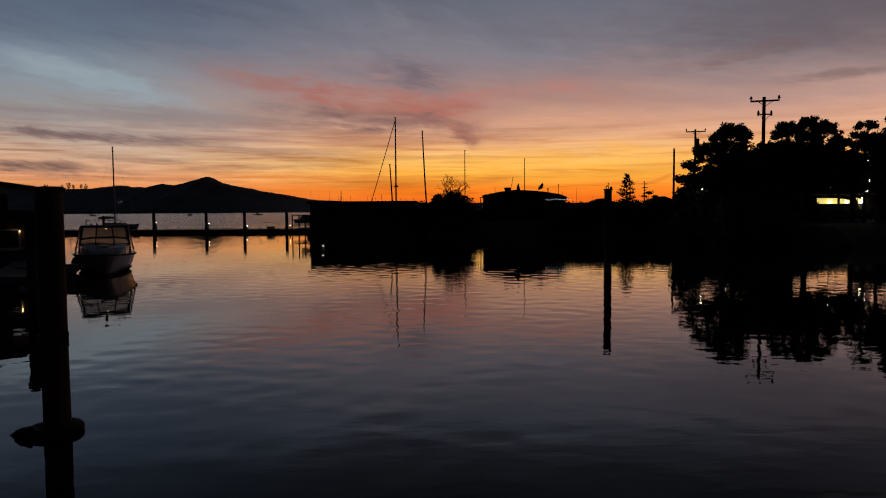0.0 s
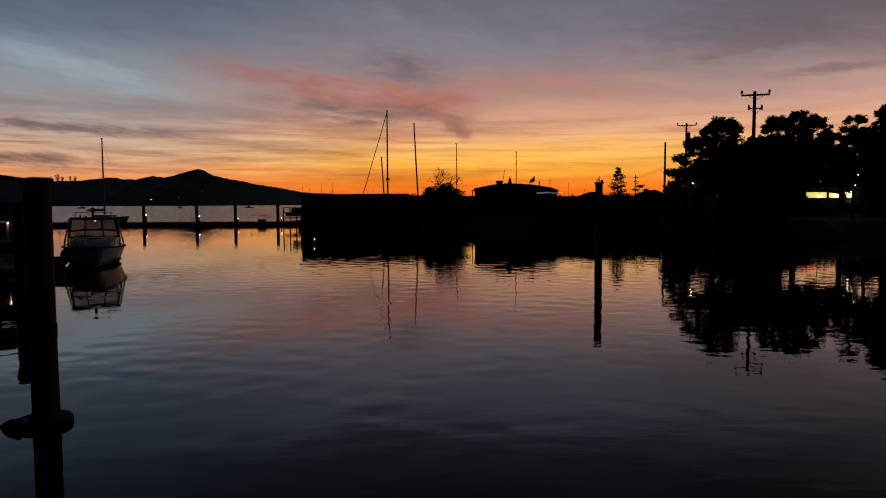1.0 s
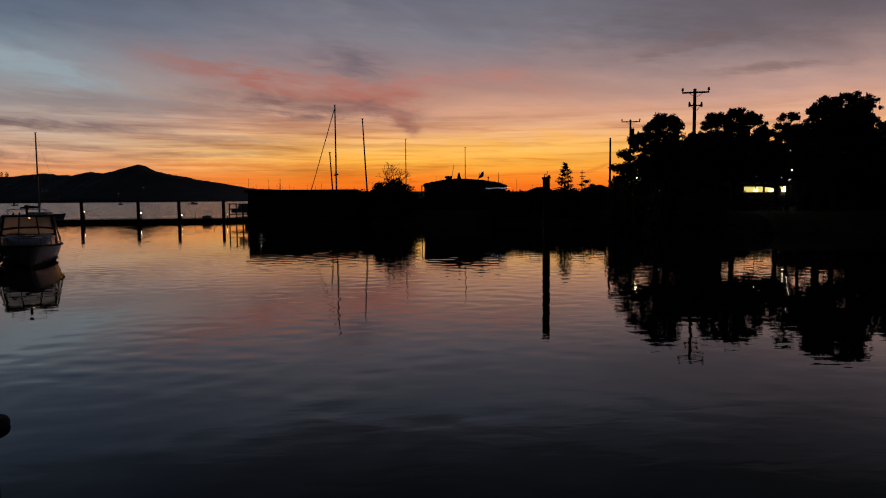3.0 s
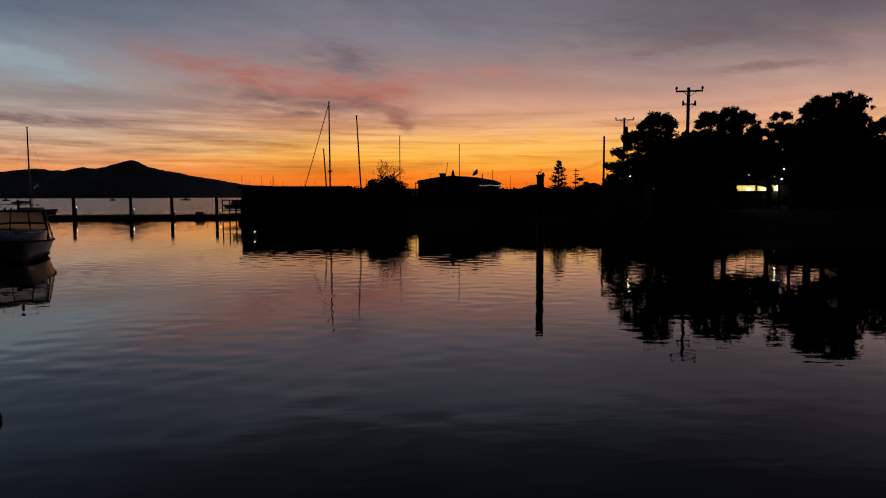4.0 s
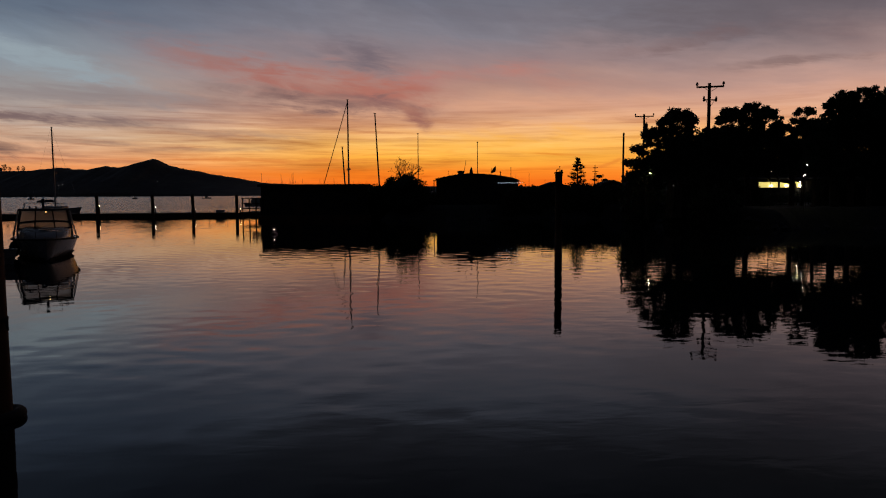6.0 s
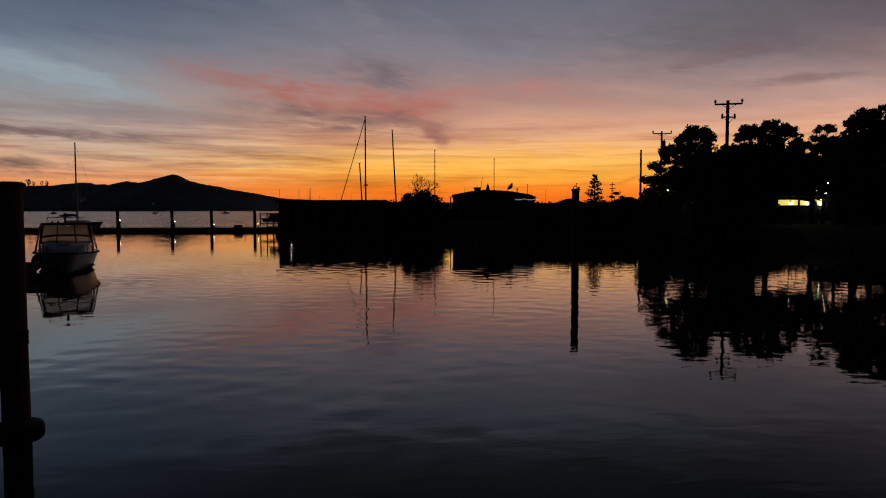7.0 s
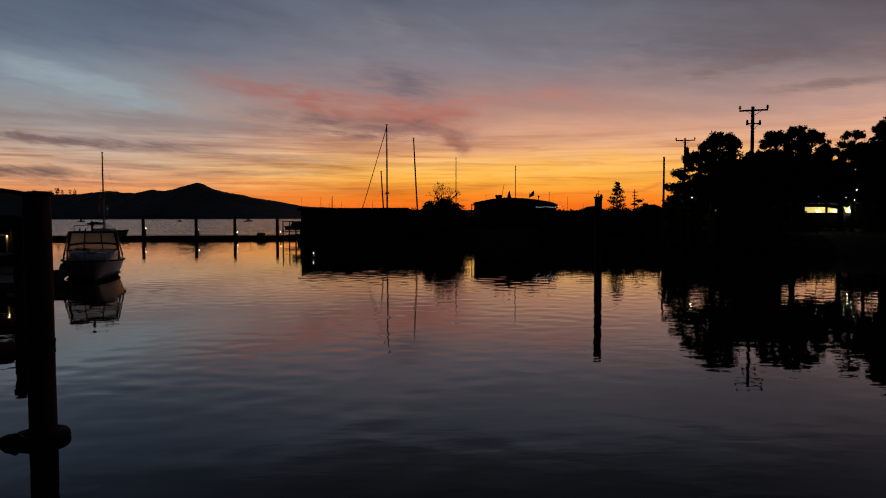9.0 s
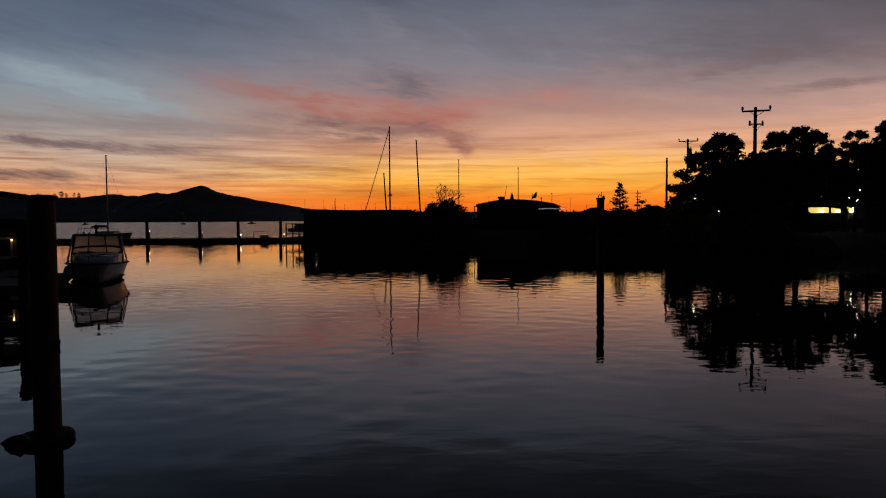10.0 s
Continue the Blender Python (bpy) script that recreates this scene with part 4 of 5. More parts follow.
hedge(-3.0, 2.2, 69.5, [(-3, 3.2), (-1.5, 3.6), (2.6, 3.6)], 41, "low dark bushes along the bank")
hedge(11.3, 24.2, 66.3, [(11.5, 3.35), (14, 3.3), (16, 3.5), (18, 3.6), (19, 3.4), (21, 3.35), (23, 3.5), (25.5, 3.6)], 42, "long dark line of bushes behind the bank")
hedge(29.8, 70, 83.0, [(29, 5.2), (31, 5.6), (33, 8.5), (42, 8.5), (43.5, 5.9), (50, 5.9), (51.5, 8.6), (70, 8.6)], 43, "tall dark hedge behind the trees", 1.6)
hedge(26.8, 33.0, 55.0, [(26.8, 3.8), (29.4, 3.6), (30.6, 1.7), (33, 1.5)], 44, "thicket between the tree trunks")
hedge(22.0, 24.4, 47.8, [(22, 3.0), (24.4, 2.7)], 45, "bush under the evergreen trees")
hedge(46.5, 70.0, 66.5, [(46.5, 3.2), (52, 3.8), (70, 4.0)], 46, "dark bushes along the shore path")

# added screen: keeps the lamp-lit ground under the windows out of sight
hedge(39.5, 47.5, 70.5, [(39.5, 2.4), (47.5, 2.5)], 50, "low dark bushes added to hide the lamp-lit ground below the windows")
hedge(2.6, 4.6, 69.6, [(2.6, 2.3), (4.6, 2.0)], 52, "low dark bush beside the pergola")
hedge(2.0, 9.0, 105.0, [(2, 3.0), (9, 3.0)], 51, "far dark bushes seen past the shrub")
hedge(17.8, 18.6, 49.6, [(17.8, 4.0), (18.6, 4.0)], 47, "bush under the low limbs of the evergreen")
hedge(21.1, 23.5, 50.2, [(21.1, 4.0), (23.5, 4.1)], 48, "dense thicket between two evergreens")
hedge(34.0, 43.0, 51.6, [(34, 3.8), (37, 4.0), (43, 4.0)], 49, "tall dark understorey below the largest evergreen")
house = thing("harbour_house", 8.1, 72, 0.9, "low dark harbour house with a curved roof", "house")
prof = [(-3.75, 3.20), (-2.6, 3.42), (-1.7, 3.56), (-0.75, 3.64), (0.7, 3.58), (2.0, 3.47), (3.7, 3.20), (4.45, 2.92)]
part("wall", loft([[(x * 0.98, y, z - 0.1) for x, z in prof] + [(4.36, y, -0.4), (-3.68, y, -0.4)] for y in (-3.0, 3.0)]), SIDING, house)
roof = loft([[(x, y, z) for x, z in prof] + [(x, y, z - 0.14) for x, z in prof[::-1]] for y in (-3.3, 3.3)])
roofob = part("roof", roof, ROOFING, house, "curved dark felt roof")
for f in roofob.data.polygons:
    f.use_smooth = False
for k in range(14):
    x = -3.8 + k * 0.58
    z = float(np.interp(x, [p[0] for p in prof], [p[1] for p in prof]))
    part("seam", boxed((x, 0, z + 0.012), (0.03, 6.6, 0.04), 0.004), ROOFING, roofob)
chim = part("chimney", shifted(lathe([(0.30, 0), (0.30, 0.26), (0.38, 0.28), (0.38, 0.42), (0.32, 0.47)], 14), -1.45, -2.2, 3.45), IRON, house, "squat round flue with a cap")
part("flue_band", shifted(lathe([(0.32, 0), (0.32, 0.05)], 14), -1.45, -2.2, 3.55), IRON, chim)
for x in (-2.6, -0.6, 1.6):
    w = part("window", boxed((x, -3.02, 1.35), (1.1, 0.05, 0.9), 0.01), DARKGLASS, house)
    for sx in (-0.58, 0.58):
        part("jamb", boxed((x + sx, -3.05, 1.35), (0.07, 0.06, 1.04), 0.008), SIDING, w)
    for sz in (-0.49, 0.49):
        part("rail", boxed((x, -3.05, 1.35 + sz), (1.1, 0.06, 0.07), 0.008), SIDING, w)
part("eaves_board", boxed((3.6, -3.36, 2.6), (1.7, 0.05, 0.14), 0.006), SIDING, house)

umb = thing("furled_parasol", 7.75, 70.0, 4.15, "furled dark parasol on the roof deck", "parasol")
part("pole", tubed([(0, 0, 0), (0, 0, 1.12)], 0.025, 6), IRON, umb)
part("furled_cloth", lathe([(0.22, 0.12), (0.21, 0.4), (0.15, 0.7), (0.08, 0.92), (0.03, 1.05)], 10), CANVAS, umb)


def pole(name, x, y, z, h, r, label, lean=0.0, knob=True, category="pole"):
    t = thing(name, x, y, z, label, category)
    part("shaft", tubed([(0, 0, 0), (lean, 0, h)], [r, r * 0.7], 7), IRON, t)
    if knob:
        part("finial", shifted(lathe([(r * 0.6, 0), (r * 1.5, r), (r * 1.5, r * 2), (r * 0.5, r * 3)], 8), lean, 0, h), IRON, t)
    return t


pole("flagpole", 8.35, 69.6, 3.9, 3.75, 0.045, "tall thin bare pole above the curved roof")
pole("aerial", 6.95, 70.5, 4.1, 1.75, 0.03, "thin leaning aerial on the roof", 0.3)
pole("aerial", 12.05, 71.0, 3.2, 1.9, 0.035, "thin upright aerial beside the roof")
pole("aerial", 10.95, 71.0, 3.5, 1.1, 0.06, "short stub mast on the roof")
pole("aerial", 5.6, 73.0, 3.8, 1.1, 0.02, "thin aerial wire mast")
fl = thing("flag", 9.73, 70.0, 4.4, "dark flag on a short leaning staff", "flag")
part("staff", tubed([(-0.02, 0, -0.35), (0.16, 0, 0.72)], 0.022, 6), IRON, fl)
rows = []
for (xa, za), (xb, zb) in (((0.05, 0.12), (0.55, 0.36)), ((0.09, 0.32), (0.60, 0.56)), ((0.22, 0.56), (0.60, 0.74)), ((0.46, 0.84), (0.58, 0.90))):
    rows.append([(xa + (xb - xa) * v, 0.06 * math.sin(5 * v + 4 * za), za + (zb - za) * v + 0.02 * math.sin(7 * v)) for v in (0, 0.25, 0.5, 0.75, 1.0)])
front = loft(rows, False)
bmesh.ops.solidify(front, geom=front.faces[:], thickness=0.01)
part("cloth", front, FLAG, fl)

lights = thing("string_lights", 11.7, 68.6, 3.66, "string of small cold-white bulbs along the eaves", "lights")
part("cable", tubed([(-1.35 + 0.27 * k, 0, -0.05 - 0.04 * math.sin(k * 1.3)) for k in range(11)], 0.012, 5), RUBBER, lights)
for k in range(10):
    part("bulb", shifted(lathe([(0.015, -0.05), (0.04, -0.02), (0.04, 0.02), (0.015, 0.04)], 8), -1.3 + 0.27 * k, 0, -0.10 - 0.04 * math.sin(k * 1.3)), COLD, lights)
perg = thing("pergola", 4.2, 68.6, 1.0, "small open timber frame beside the house", "pergola")
for x in (-0.38, 0.0, 0.36):
    part("post", tubed([(x, 0, 0), (x, 0, 2.75)], 0.045, 6), PILE, perg)
part("beam", boxed((0, 0, 2.8), (0.95, 0.1, 0.1), 0.01), PILE, perg)
part("beam", boxed((0, 0, 2.2), (0.85, 0.06, 0.06), 0.01), PILE, perg)

# small gabled sheds in the line of bushes
def shed(x, y, w, h, rise, label):
    t = thing("shed", x, y, 0.9, label, "shed")
    part("wall", loft([[(-w / 2, yy, -0.3), (-w / 2, yy, h - 0.1), (0, yy, h + rise - 0.06), (w / 2, yy, h - 0.1), (w / 2, yy, -0.3)] for yy in (-1.5, 1.5)]), SIDING, t)
    part("roof", loft([[(-w / 2 - 0.2, yy, h - 0.05), (0, yy, h + rise), (w / 2 + 0.2, yy, h - 0.05), (w / 2 + 0.2, yy, h - 0.15), (0, yy, h + rise - 0.1), (-w / 2 - 0.2, yy, h - 0.15)] for yy in (-1.7, 1.7)]), ROOFING, t)
    part("door", boxed((0, -1.52, 0.95), (0.85, 0.05, 1.9), 0.01), PILE, t)
    return t


shed(16.6, 71.5, 1.9, 2.42, 0.36, "small dark gabled shed among the bushes")
shed(23.2, 73.0, 2.2, 2.55, 0.42, "small low-roofed shed beside the path")
far = pole("service_pole", 42.9, 145, 0, 8.5, 0.12, "distant wooden service pole with short crossbars", 0, False)
for zz, ww in ((7.9, 1.1), (7.1, 1.3), (6.6, 0.7)):
    part("crossbar", boxed((0.1, 0, zz), (ww, 0.12, 0.16), 0.02), PILE, far)
pole("service_pole", 41.2, 150, 0, 6.8, 0.08, "distant thin service pole", 0, False)
arm = pole("aerial", 17.3, 71.2, 3.3, 1.9, 0.04, "thin aerial with a crosspiece behind the shed", 0)
part("crosspiece", boxed((0, 0, 1.45), (0.3, 0.05, 0.05), 0.01), IRON, arm)

# layered conifer
def conifer(x, y, z, h, w, seed, label):
    rng = np.random.default_rng(seed)
    t = thing("layered_conifer", x, y, z, label, "tree")
    part("trunk", tubed([(0, 0, -0.3), (0, 0, h * 0.96)], [0.14, 0.02], 8, 0.03), BARK, t)
    limbs, lobes = bmesh.new(), []
    for k in range(13):
        u = k / 12
        for j in range(6):
            if rng.random() < 0.16:
                continue
            zz = h * (0.30 + 0.67 * u) + rng.uniform(-0.12, 0.12)
            r = (w * (1 - u) ** 0.7 + 0.14) * rng.uniform(0.6, 1.12)
            a = 2 * math.pi * (j + 0.5 * (k % 2)) / 6 + rng.uniform(-0.4, 0.4)
            e = Vector((math.cos(a) * r, math.sin(a) * r, zz + rng.uniform(0.1, 0.4) * r))
            tube(limbs, [(0, 0, zz - 0.05), (e.x * 0.6, e.y * 0.6, zz + 0.02), e], [0.03, 0.02, 0.01], 5)
            for q in (0.5, 0.78, 1.0):
                s = rng.uniform(0.12, 0.22)
                lobes.append((e.x * q, e.y * q, zz + (e.z - zz) * q, s, s, s * 0.75))
    part("branchwork", limbs, BARK, t)
    v, f = leaves(lobes, 62, 0.065, rng, 0.2)
    raw_part("crown", v, f, LEAF, t)
    return t


conifer(18.5, 68.5, 1.0, 5.05, 1.05, 9, "small layered evergreen above the bushes")
tree("small_tree", 21.6, 71.5, 1.0, [(0, 0, 3.25, 0.62, 0.5, 0.26), (-0.5, 0, 2.9, 0.42, 0.45, 0.2), (0.65, 0, 2.85, 0.45, 0.5, 0.2)], [(0, 0, 0.07, 2.9)],
     "small sparse tree among the bushes", "tree", 5, 22, 0.09, LEAF, 12)
tree("round_shrub", 19.0, 69.2, 1.0, [(0, 0, 1.9, 1.3, 1.0, 0.8), (1.2, 0, 1.7, 1.0, 0.9, 0.7), (-1.2, 0, 1.6, 1.0, 0.9, 0.8)], [(0, 0, 0.08, 1.3)],
     "rounded dark bush below the layered evergreen", "shrub", 7, 30, 0.12, SHRUB, 14)


# ---------------- evergreen grove on the point ----------------
tree("evergreen_tree", 19.81, 47.5, 1.0, [
    (0.08, -0.4, 6.17, 1.58, 1.42, 1.19), (-1.31, -0.3, 5.15, 1.19, 1.07, 1.03), (0.59, -0.2, 4.58, 1.90, 1.71, 1.58),
    (-2.65, -0.1, 4.45, 0.59, 1.00, 0.40), (-2.93, 0.0, 3.42, 0.63, 1.00, 0.44), (-1.54, 0.1, 3.57, 1.58, 1.42, 1.03),
    (-2.81, 0.2, 2.63, 0.79, 1.00, 0.47), (0.59, 0.3, 3.28, 1.98, 1.78, 0.87)],
    [(-0.28, 0.0, 0.26, 5.2), (0.51, 0.2, 0.18, 4.6), (-1.78, 0.4, 0.11, 3.2)], "broad dark evergreen with a domed crown and low side limbs", "tree", 14, 78, 0.105, LEAF, 101, "grove on the point", 4.9)
tree("evergreen_tree", 24.27, 51.5, 1.0, [
    (0.09, -0.4, 5.34, 1.54, 1.39, 1.29), (-0.64, -0.3, 4.49, 1.46, 1.31, 1.46), (1.20, -0.2, 4.65, 1.46, 1.31, 1.37),
    (0.00, -0.1, 3.20, 2.23, 2.00, 1.11)],
    [(-0.43, 0.0, 0.36, 4.8), (1.03, 0.2, 0.2, 4.6)], "dense dark evergreen filling the gap between two crowns", "tree", 14, 78, 0.105, LEAF, 102, "grove on the point", 5)
tree("evergreen_tree", 27.50, 52, 1.0, [
    (0.00, -0.4, 7.35, 1.91, 1.71, 1.08), (-1.39, -0.3, 7.02, 1.30, 1.17, 1.04), (1.43, -0.2, 7.08, 1.21, 1.09, 0.87),
    (-1.73, -0.1, 5.37, 1.56, 1.40, 1.30), (0.13, 0.0, 5.88, 1.99, 1.79, 0.95), (0.00, 0.1, 4.50, 2.60, 2.00, 1.04),
    (1.95, 0.2, 5.35, 1.30, 1.17, 1.30), (0.22, 0.3, 3.54, 2.60, 2.00, 0.78)],
    [(-0.87, 0.0, 0.22, 6.2), (0.39, 0.2, 0.24, 6.0), (-1.43, 0.4, 0.14, 5)], "tall dark evergreen with a wide flat-topped crown", "tree", 14, 78, 0.105, LEAF, 103, "grove on the point", 5.3, 2.7)
tree("evergreen_tree", 31.60, 53, 1.0, [
    (-0.09, -0.4, 6.7, 1.45, 1.19, 0.62), (0.44, -0.3, 4.97, 1.68, 1.51, 1.24), (-0.88, -0.2, 4.98, 1.59, 1.43, 1.15),
    (1.19, -0.1, 6.20, 1.0, 1.00, 0.70), (-0.97, 0.0, 6.15, 1.45, 1.19, 0.75), (0.00, 0.1, 3.65, 1.94, 1.75, 0.71), (-1.9, 0.0, 3.6, 1.6, 1.2, 0.80), (-3.0, 0.2, 3.7, 1.2, 1.1, 0.80)],
    [(0.31, 0.0, 0.22, 5.4), (1.32, 0.2, 0.15, 4.8)], "dark evergreen with a thinner, lower crown", "tree", 14, 78, 0.105, LEAF, 104, "grove on the point", 5.5, 2.7)
tree("evergreen_tree", 32.75, 47.5, 1.0, [
    (0.79, -0.4, 7.82, 2.45, 2.00, 1.07), (1.11, -0.3, 6.63, 2.14, 1.92, 0.95), (-0.55, -0.2, 6.33, 1.58, 1.42, 0.95),
    (2.06, -0.1, 5.13, 1.58, 1.42, 1.03), (-3.36, 0.0, 6.98, 0.63, 1.00, 0.55), (-2.21, 0.1, 6.05, 1.42, 1.28, 0.85),
    (2.69, 0.2, 6.31, 1.34, 1.21, 1.19), (1.98, 0.3, 7.02, 1.27, 1.14, 0.95), (0.32, 0.4, 5.45, 3.32, 2.00, 1.34),
    (-2.06, -0.4, 4.80, 1.74, 1.57, 1.11), (-0.08, -0.3, 3.56, 3.32, 2.00, 0.95), (3.08, -0.2, 4.57, 1.42, 1.28, 1.42),
    (3.08, -0.1, 2.98, 1.74, 1.57, 0.95), (-1.0, -0.3, 7.5, 1.25, 1.2, 0.80)],
    [(-0.87, 0.0, 0.3, 6.8), (0.51, 0.2, 0.24, 6.2), (1.98, 0.4, 0.18, 5.2), (-2.06, 0.6, 0.15, 5.0)], "largest dark evergreen, its wide crown over the bank", "tree", 14, 78, 0.105, LEAF, 105, "grove on the point", 6.6, 3.3)
tree("evergreen_tree", 39.62, 49, 1.0, [
    (0.00, -0.4, 6.44, 2.12, 1.91, 1.14), (-1.43, -0.3, 5.06, 1.80, 1.62, 1.31), (1.84, -0.2, 4.96, 2.04, 1.84, 1.39),
    (0.00, -0.1, 3.58, 2.86, 2.00, 0.98), (-1.35, 0.0, 3.10, 2.04, 1.84, 0.98)],
    [(-0.20, 0.0, 0.3, 5.6), (1.63, 0.2, 0.2, 5)], "dark evergreen at the end of the grove", "tree", 14, 78, 0.105, LEAF, 106, "grove on the point", 6.0, 4.2)
tree("evergreen_tree", 47.45, 52, 1.0, [
    (0.00, -0.4, 6.53, 2.42, 2.00, 1.30), (-1.65, -0.3, 5.03, 1.91, 1.71, 1.30), (1.95, -0.2, 4.79, 2.16, 1.95, 1.47)],
    [(-0.17, 0.0, 0.3, 5.6)], "dark evergreen beyond the grove", "tree", 14, 78, 0.105, LEAF, 107, "grove on the point", 6)


# ---------------- utility poles ----------------
def utility_pole(x, y, z, h, arm, label, lower=True, tilt=0.0):
    t = thing("utility_pole", x, y, z, label, "utility pole", "utility poles")
    part("shaft", tubed([(0, 0, -0.5), (0, 0, h)], [0.17, 0.125], 12, 0.01), PILE, t)
    z1 = h - 0.32
    part("crossarm", boxed((0, -0.16, z1), (arm, 0.11, 0.14), 0.012, pose(0, 0, 0, 0, tilt, 0)), PILE, t)
    for s in (-1, 1):
        zz = z1 - s * math.tan(radians(tilt)) * arm / 2 * 0.97
        ins = part("insulator", shifted(lathe([(0.05, 0), (0.05, 0.08), (0.105, 0.10), (0.105, 0.19), (0.07, 0.21), (0.09, 0.27), (0.04, 0.34)], 10), s * arm * 0.485, -0.16, zz + 0.06), CERAMIC, t)
        part("brace", tubed([(0, -0.17, z1 - 0.42), (s * arm * 0.26, -0.19, z1 - 0.05)], 0.022, 5), IRON, t)
    if lower:
        z2 = h - 1.38
        part("lower_arm", boxed((0, -0.16, z2), (arm * 0.44, 0.09, 0.10), 0.01), PILE, t)
        for s in (-1, 1):
            part("insulator", shifted(lathe([(0.05, -0.14), (0.09, -0.1), (0.09, 0.16), (0.06, 0.18), (0.08, 0.24), (0.03, 0.3)], 10), s * arm * 0.225, -0.16, z2), CERAMIC, t)
            part("brace", tubed([(0, -0.17, z2 - 0.55), (s * arm * 0.17, -0.19, z2 - 0.04)], 0.018, 5), IRON, t)
    return t


utility_pole(25.8, 55, 1.1, 10.32, 2.3, "tall wooden utility pole with two crossarms", True, -2.5)
further = utility_pole(34.0, 92, 1.1, 12.1, 2.6, "wooden utility pole with one crossarm behind the grove", False, -1.5)
can = part("transformer", shifted(lathe([(0.10, 0), (0.27, 0.04), (0.28, 0.10), (0.28, 0.95), (0.30, 0.97), (0.30, 1.03), (0.12, 1.12)], 14), 0.1, -0.44, 9.7), IRON, further, "grey transformer can")
for sx in (-0.13, 0.13):
    part("bushing", shifted(lathe([(0.04, 0), (0.06, 0.04), (0.04, 0.08), (0.06, 0.12), (0.03, 0.2)], 8), 0.1 + sx, -0.44, 10.8), CERAMIC, can)
pole("bare_pole", 30.5, 90, 1.0, 9.5, 0.17, "tall plain wooden pole beside the grove", 0, False)


# ---------------- lit building and lamps behind the grove ----------------
lit = thing("lit_building", 43.9, 76, 1.0, "low dark building with a lit band of windows", "building")
part("wall", boxed((0, 0, 1.45), (8.0, 4.0, 3.0), 0.02), SIDING, lit)
part("roof", boxed((0, 0, 3.05), (8.6, 4.8, 0.18), 0.03), ROOFING, lit)
for x, w in ((-2.15, 2.25), (-0.2, 1.15)):
    p = part("window", boxed((x, -2.02, 2.28), (w, 0.05, 0.60), 0.01), ROOMLIGHT, lit, "lit yellow window")
    for s in (-1, 1):
        part("jamb", boxed((x + s * (w / 2 + 0.03), -2.05, 2.28), (0.07, 0.07, 0.72), 0.008), SIDING, p)
    part("sill", boxed((x, -2.06, 1.94), (w + 0.14, 0.1, 0.05), 0.008), SIDING, p)
    part("tube_lamp", shifted(lathe([(0.05, -0.10), (0.17, -0.05), (0.17, 0.05), (0.05, 0.10)], 12), x + w * 0.14, -2.06, 2.16), WHITE, p)
# the open end bay, its light cut off by a sloping awning
bay = [(0.95, 2.72), (1.35, 2.50), (2.02, 2.42), (1.92, 2.02), (1.28, 1.96)]
p = raw_part("end_bay", [(x, y, z) for y in (-2.05, -2.0) for x, z in bay], [tuple(range(5)), tuple(range(9, 4, -1))] + [(k, k + 5, (k + 1) % 5 + 5, (k + 1) % 5) for k in range(5)], ROOMLIGHT, lit, "lit end bay under a sloping awning")
part("awning", tubed([(0.86, -2.1, 2.80), (1.35, -2.12, 2.57), (2.12, -2.12, 2.47)], 0.05, 6), SIDING, p)
part("tube_lamp", shifted(lathe([(0.05, -0.13), (0.20, -0.06), (0.20, 0.06), (0.05, 0.13)], 12), 1.60, -2.10, 2.16), WHITE, p)


def hooded_lamp(x, y, z, h, label, cord=0.0):
    t = thing("lamp_post", x, y, z, label, "street lamp", "lamps under the trees")
    if cord:
        part("cord", tubed([(0, 0, h + 0.16), (0, 0, h + cord)], 0.014, 5), RUBBER, t)
    else:
        part("post", tubed([(0, 0.5, 0), (0, 0.5, h - 0.1), (0, 0.42, h + 0.2), (0, 0.03, h + 0.22), (0, 0.0, h + 0.17)], [0.05, 0.04, 0.03, 0.025, 0.025], 8), RUBBER, t)
    bm = bmesh.new()
    rings = [[bm.verts.new((r * math.cos(k * math.pi / 8), r * math.sin(k * math.pi / 8), z0)) for k in range(16)]
             for r, z0 in ((0.40, -0.06), (0.405, 0.02), (0.22, 0.12), (0.05, 0.18), (0.045, 0.16), (0.21, 0.10), (0.39, 0.015), (0.39, -0.06))]
    for a, b in zip(rings, rings[1:] + rings[:1]):
        for k in range(16):
            bm.faces.new((a[k], a[(k + 1) % 16], b[(k + 1) % 16], b[k])).smooth = True
    part("shade", shifted(bm, 0, 0, h), IRON, t)
    part("bulb", shifted(lathe([(0.02, -0.075), (0.055, -0.06), (0.078, -0.02), (0.075, 0.03), (0.03, 0.08)], 14), 0, 0, h), FLOOD, t)
    return t


hooded_lamp(17.72, 46.5, 1.0, 2.9, "hooded downlight hanging from a limb of the evergreen", 0.9)
hooded_lamp(28.32, 46.0, 1.2, 2.05, "hooded white downlight hanging between the trunks", 2.6)
for x, y, z, long in ((26.2, 46.0, 3.92, 1), (28.25, 46.3, 3.8, 1), (28.8, 46, 4.34, 4), (28.8, 46.2, 3.65, 3), (28.62, 46.1, 3.6, 1), (27.8, 44.6, 5.62, 1), (19.2, 46, 2.97, 1)):
    t = thing("bulkhead_lamp", x, y, z, "tiny white lamp glinting among the branches", "lamp", "glints among the trees")
    part("bulb", lathe([(0.004, -0.014 * long), (0.010, -0.007 * long), (0.010, 0.007 * long), (0.004, 0.014 * long)], 8), WHITE, t)
    part("post", tubed([(0, 0.06, -z + 0.6), (0, 0.06, 0.05)], 0.02, 5), IRON, t)


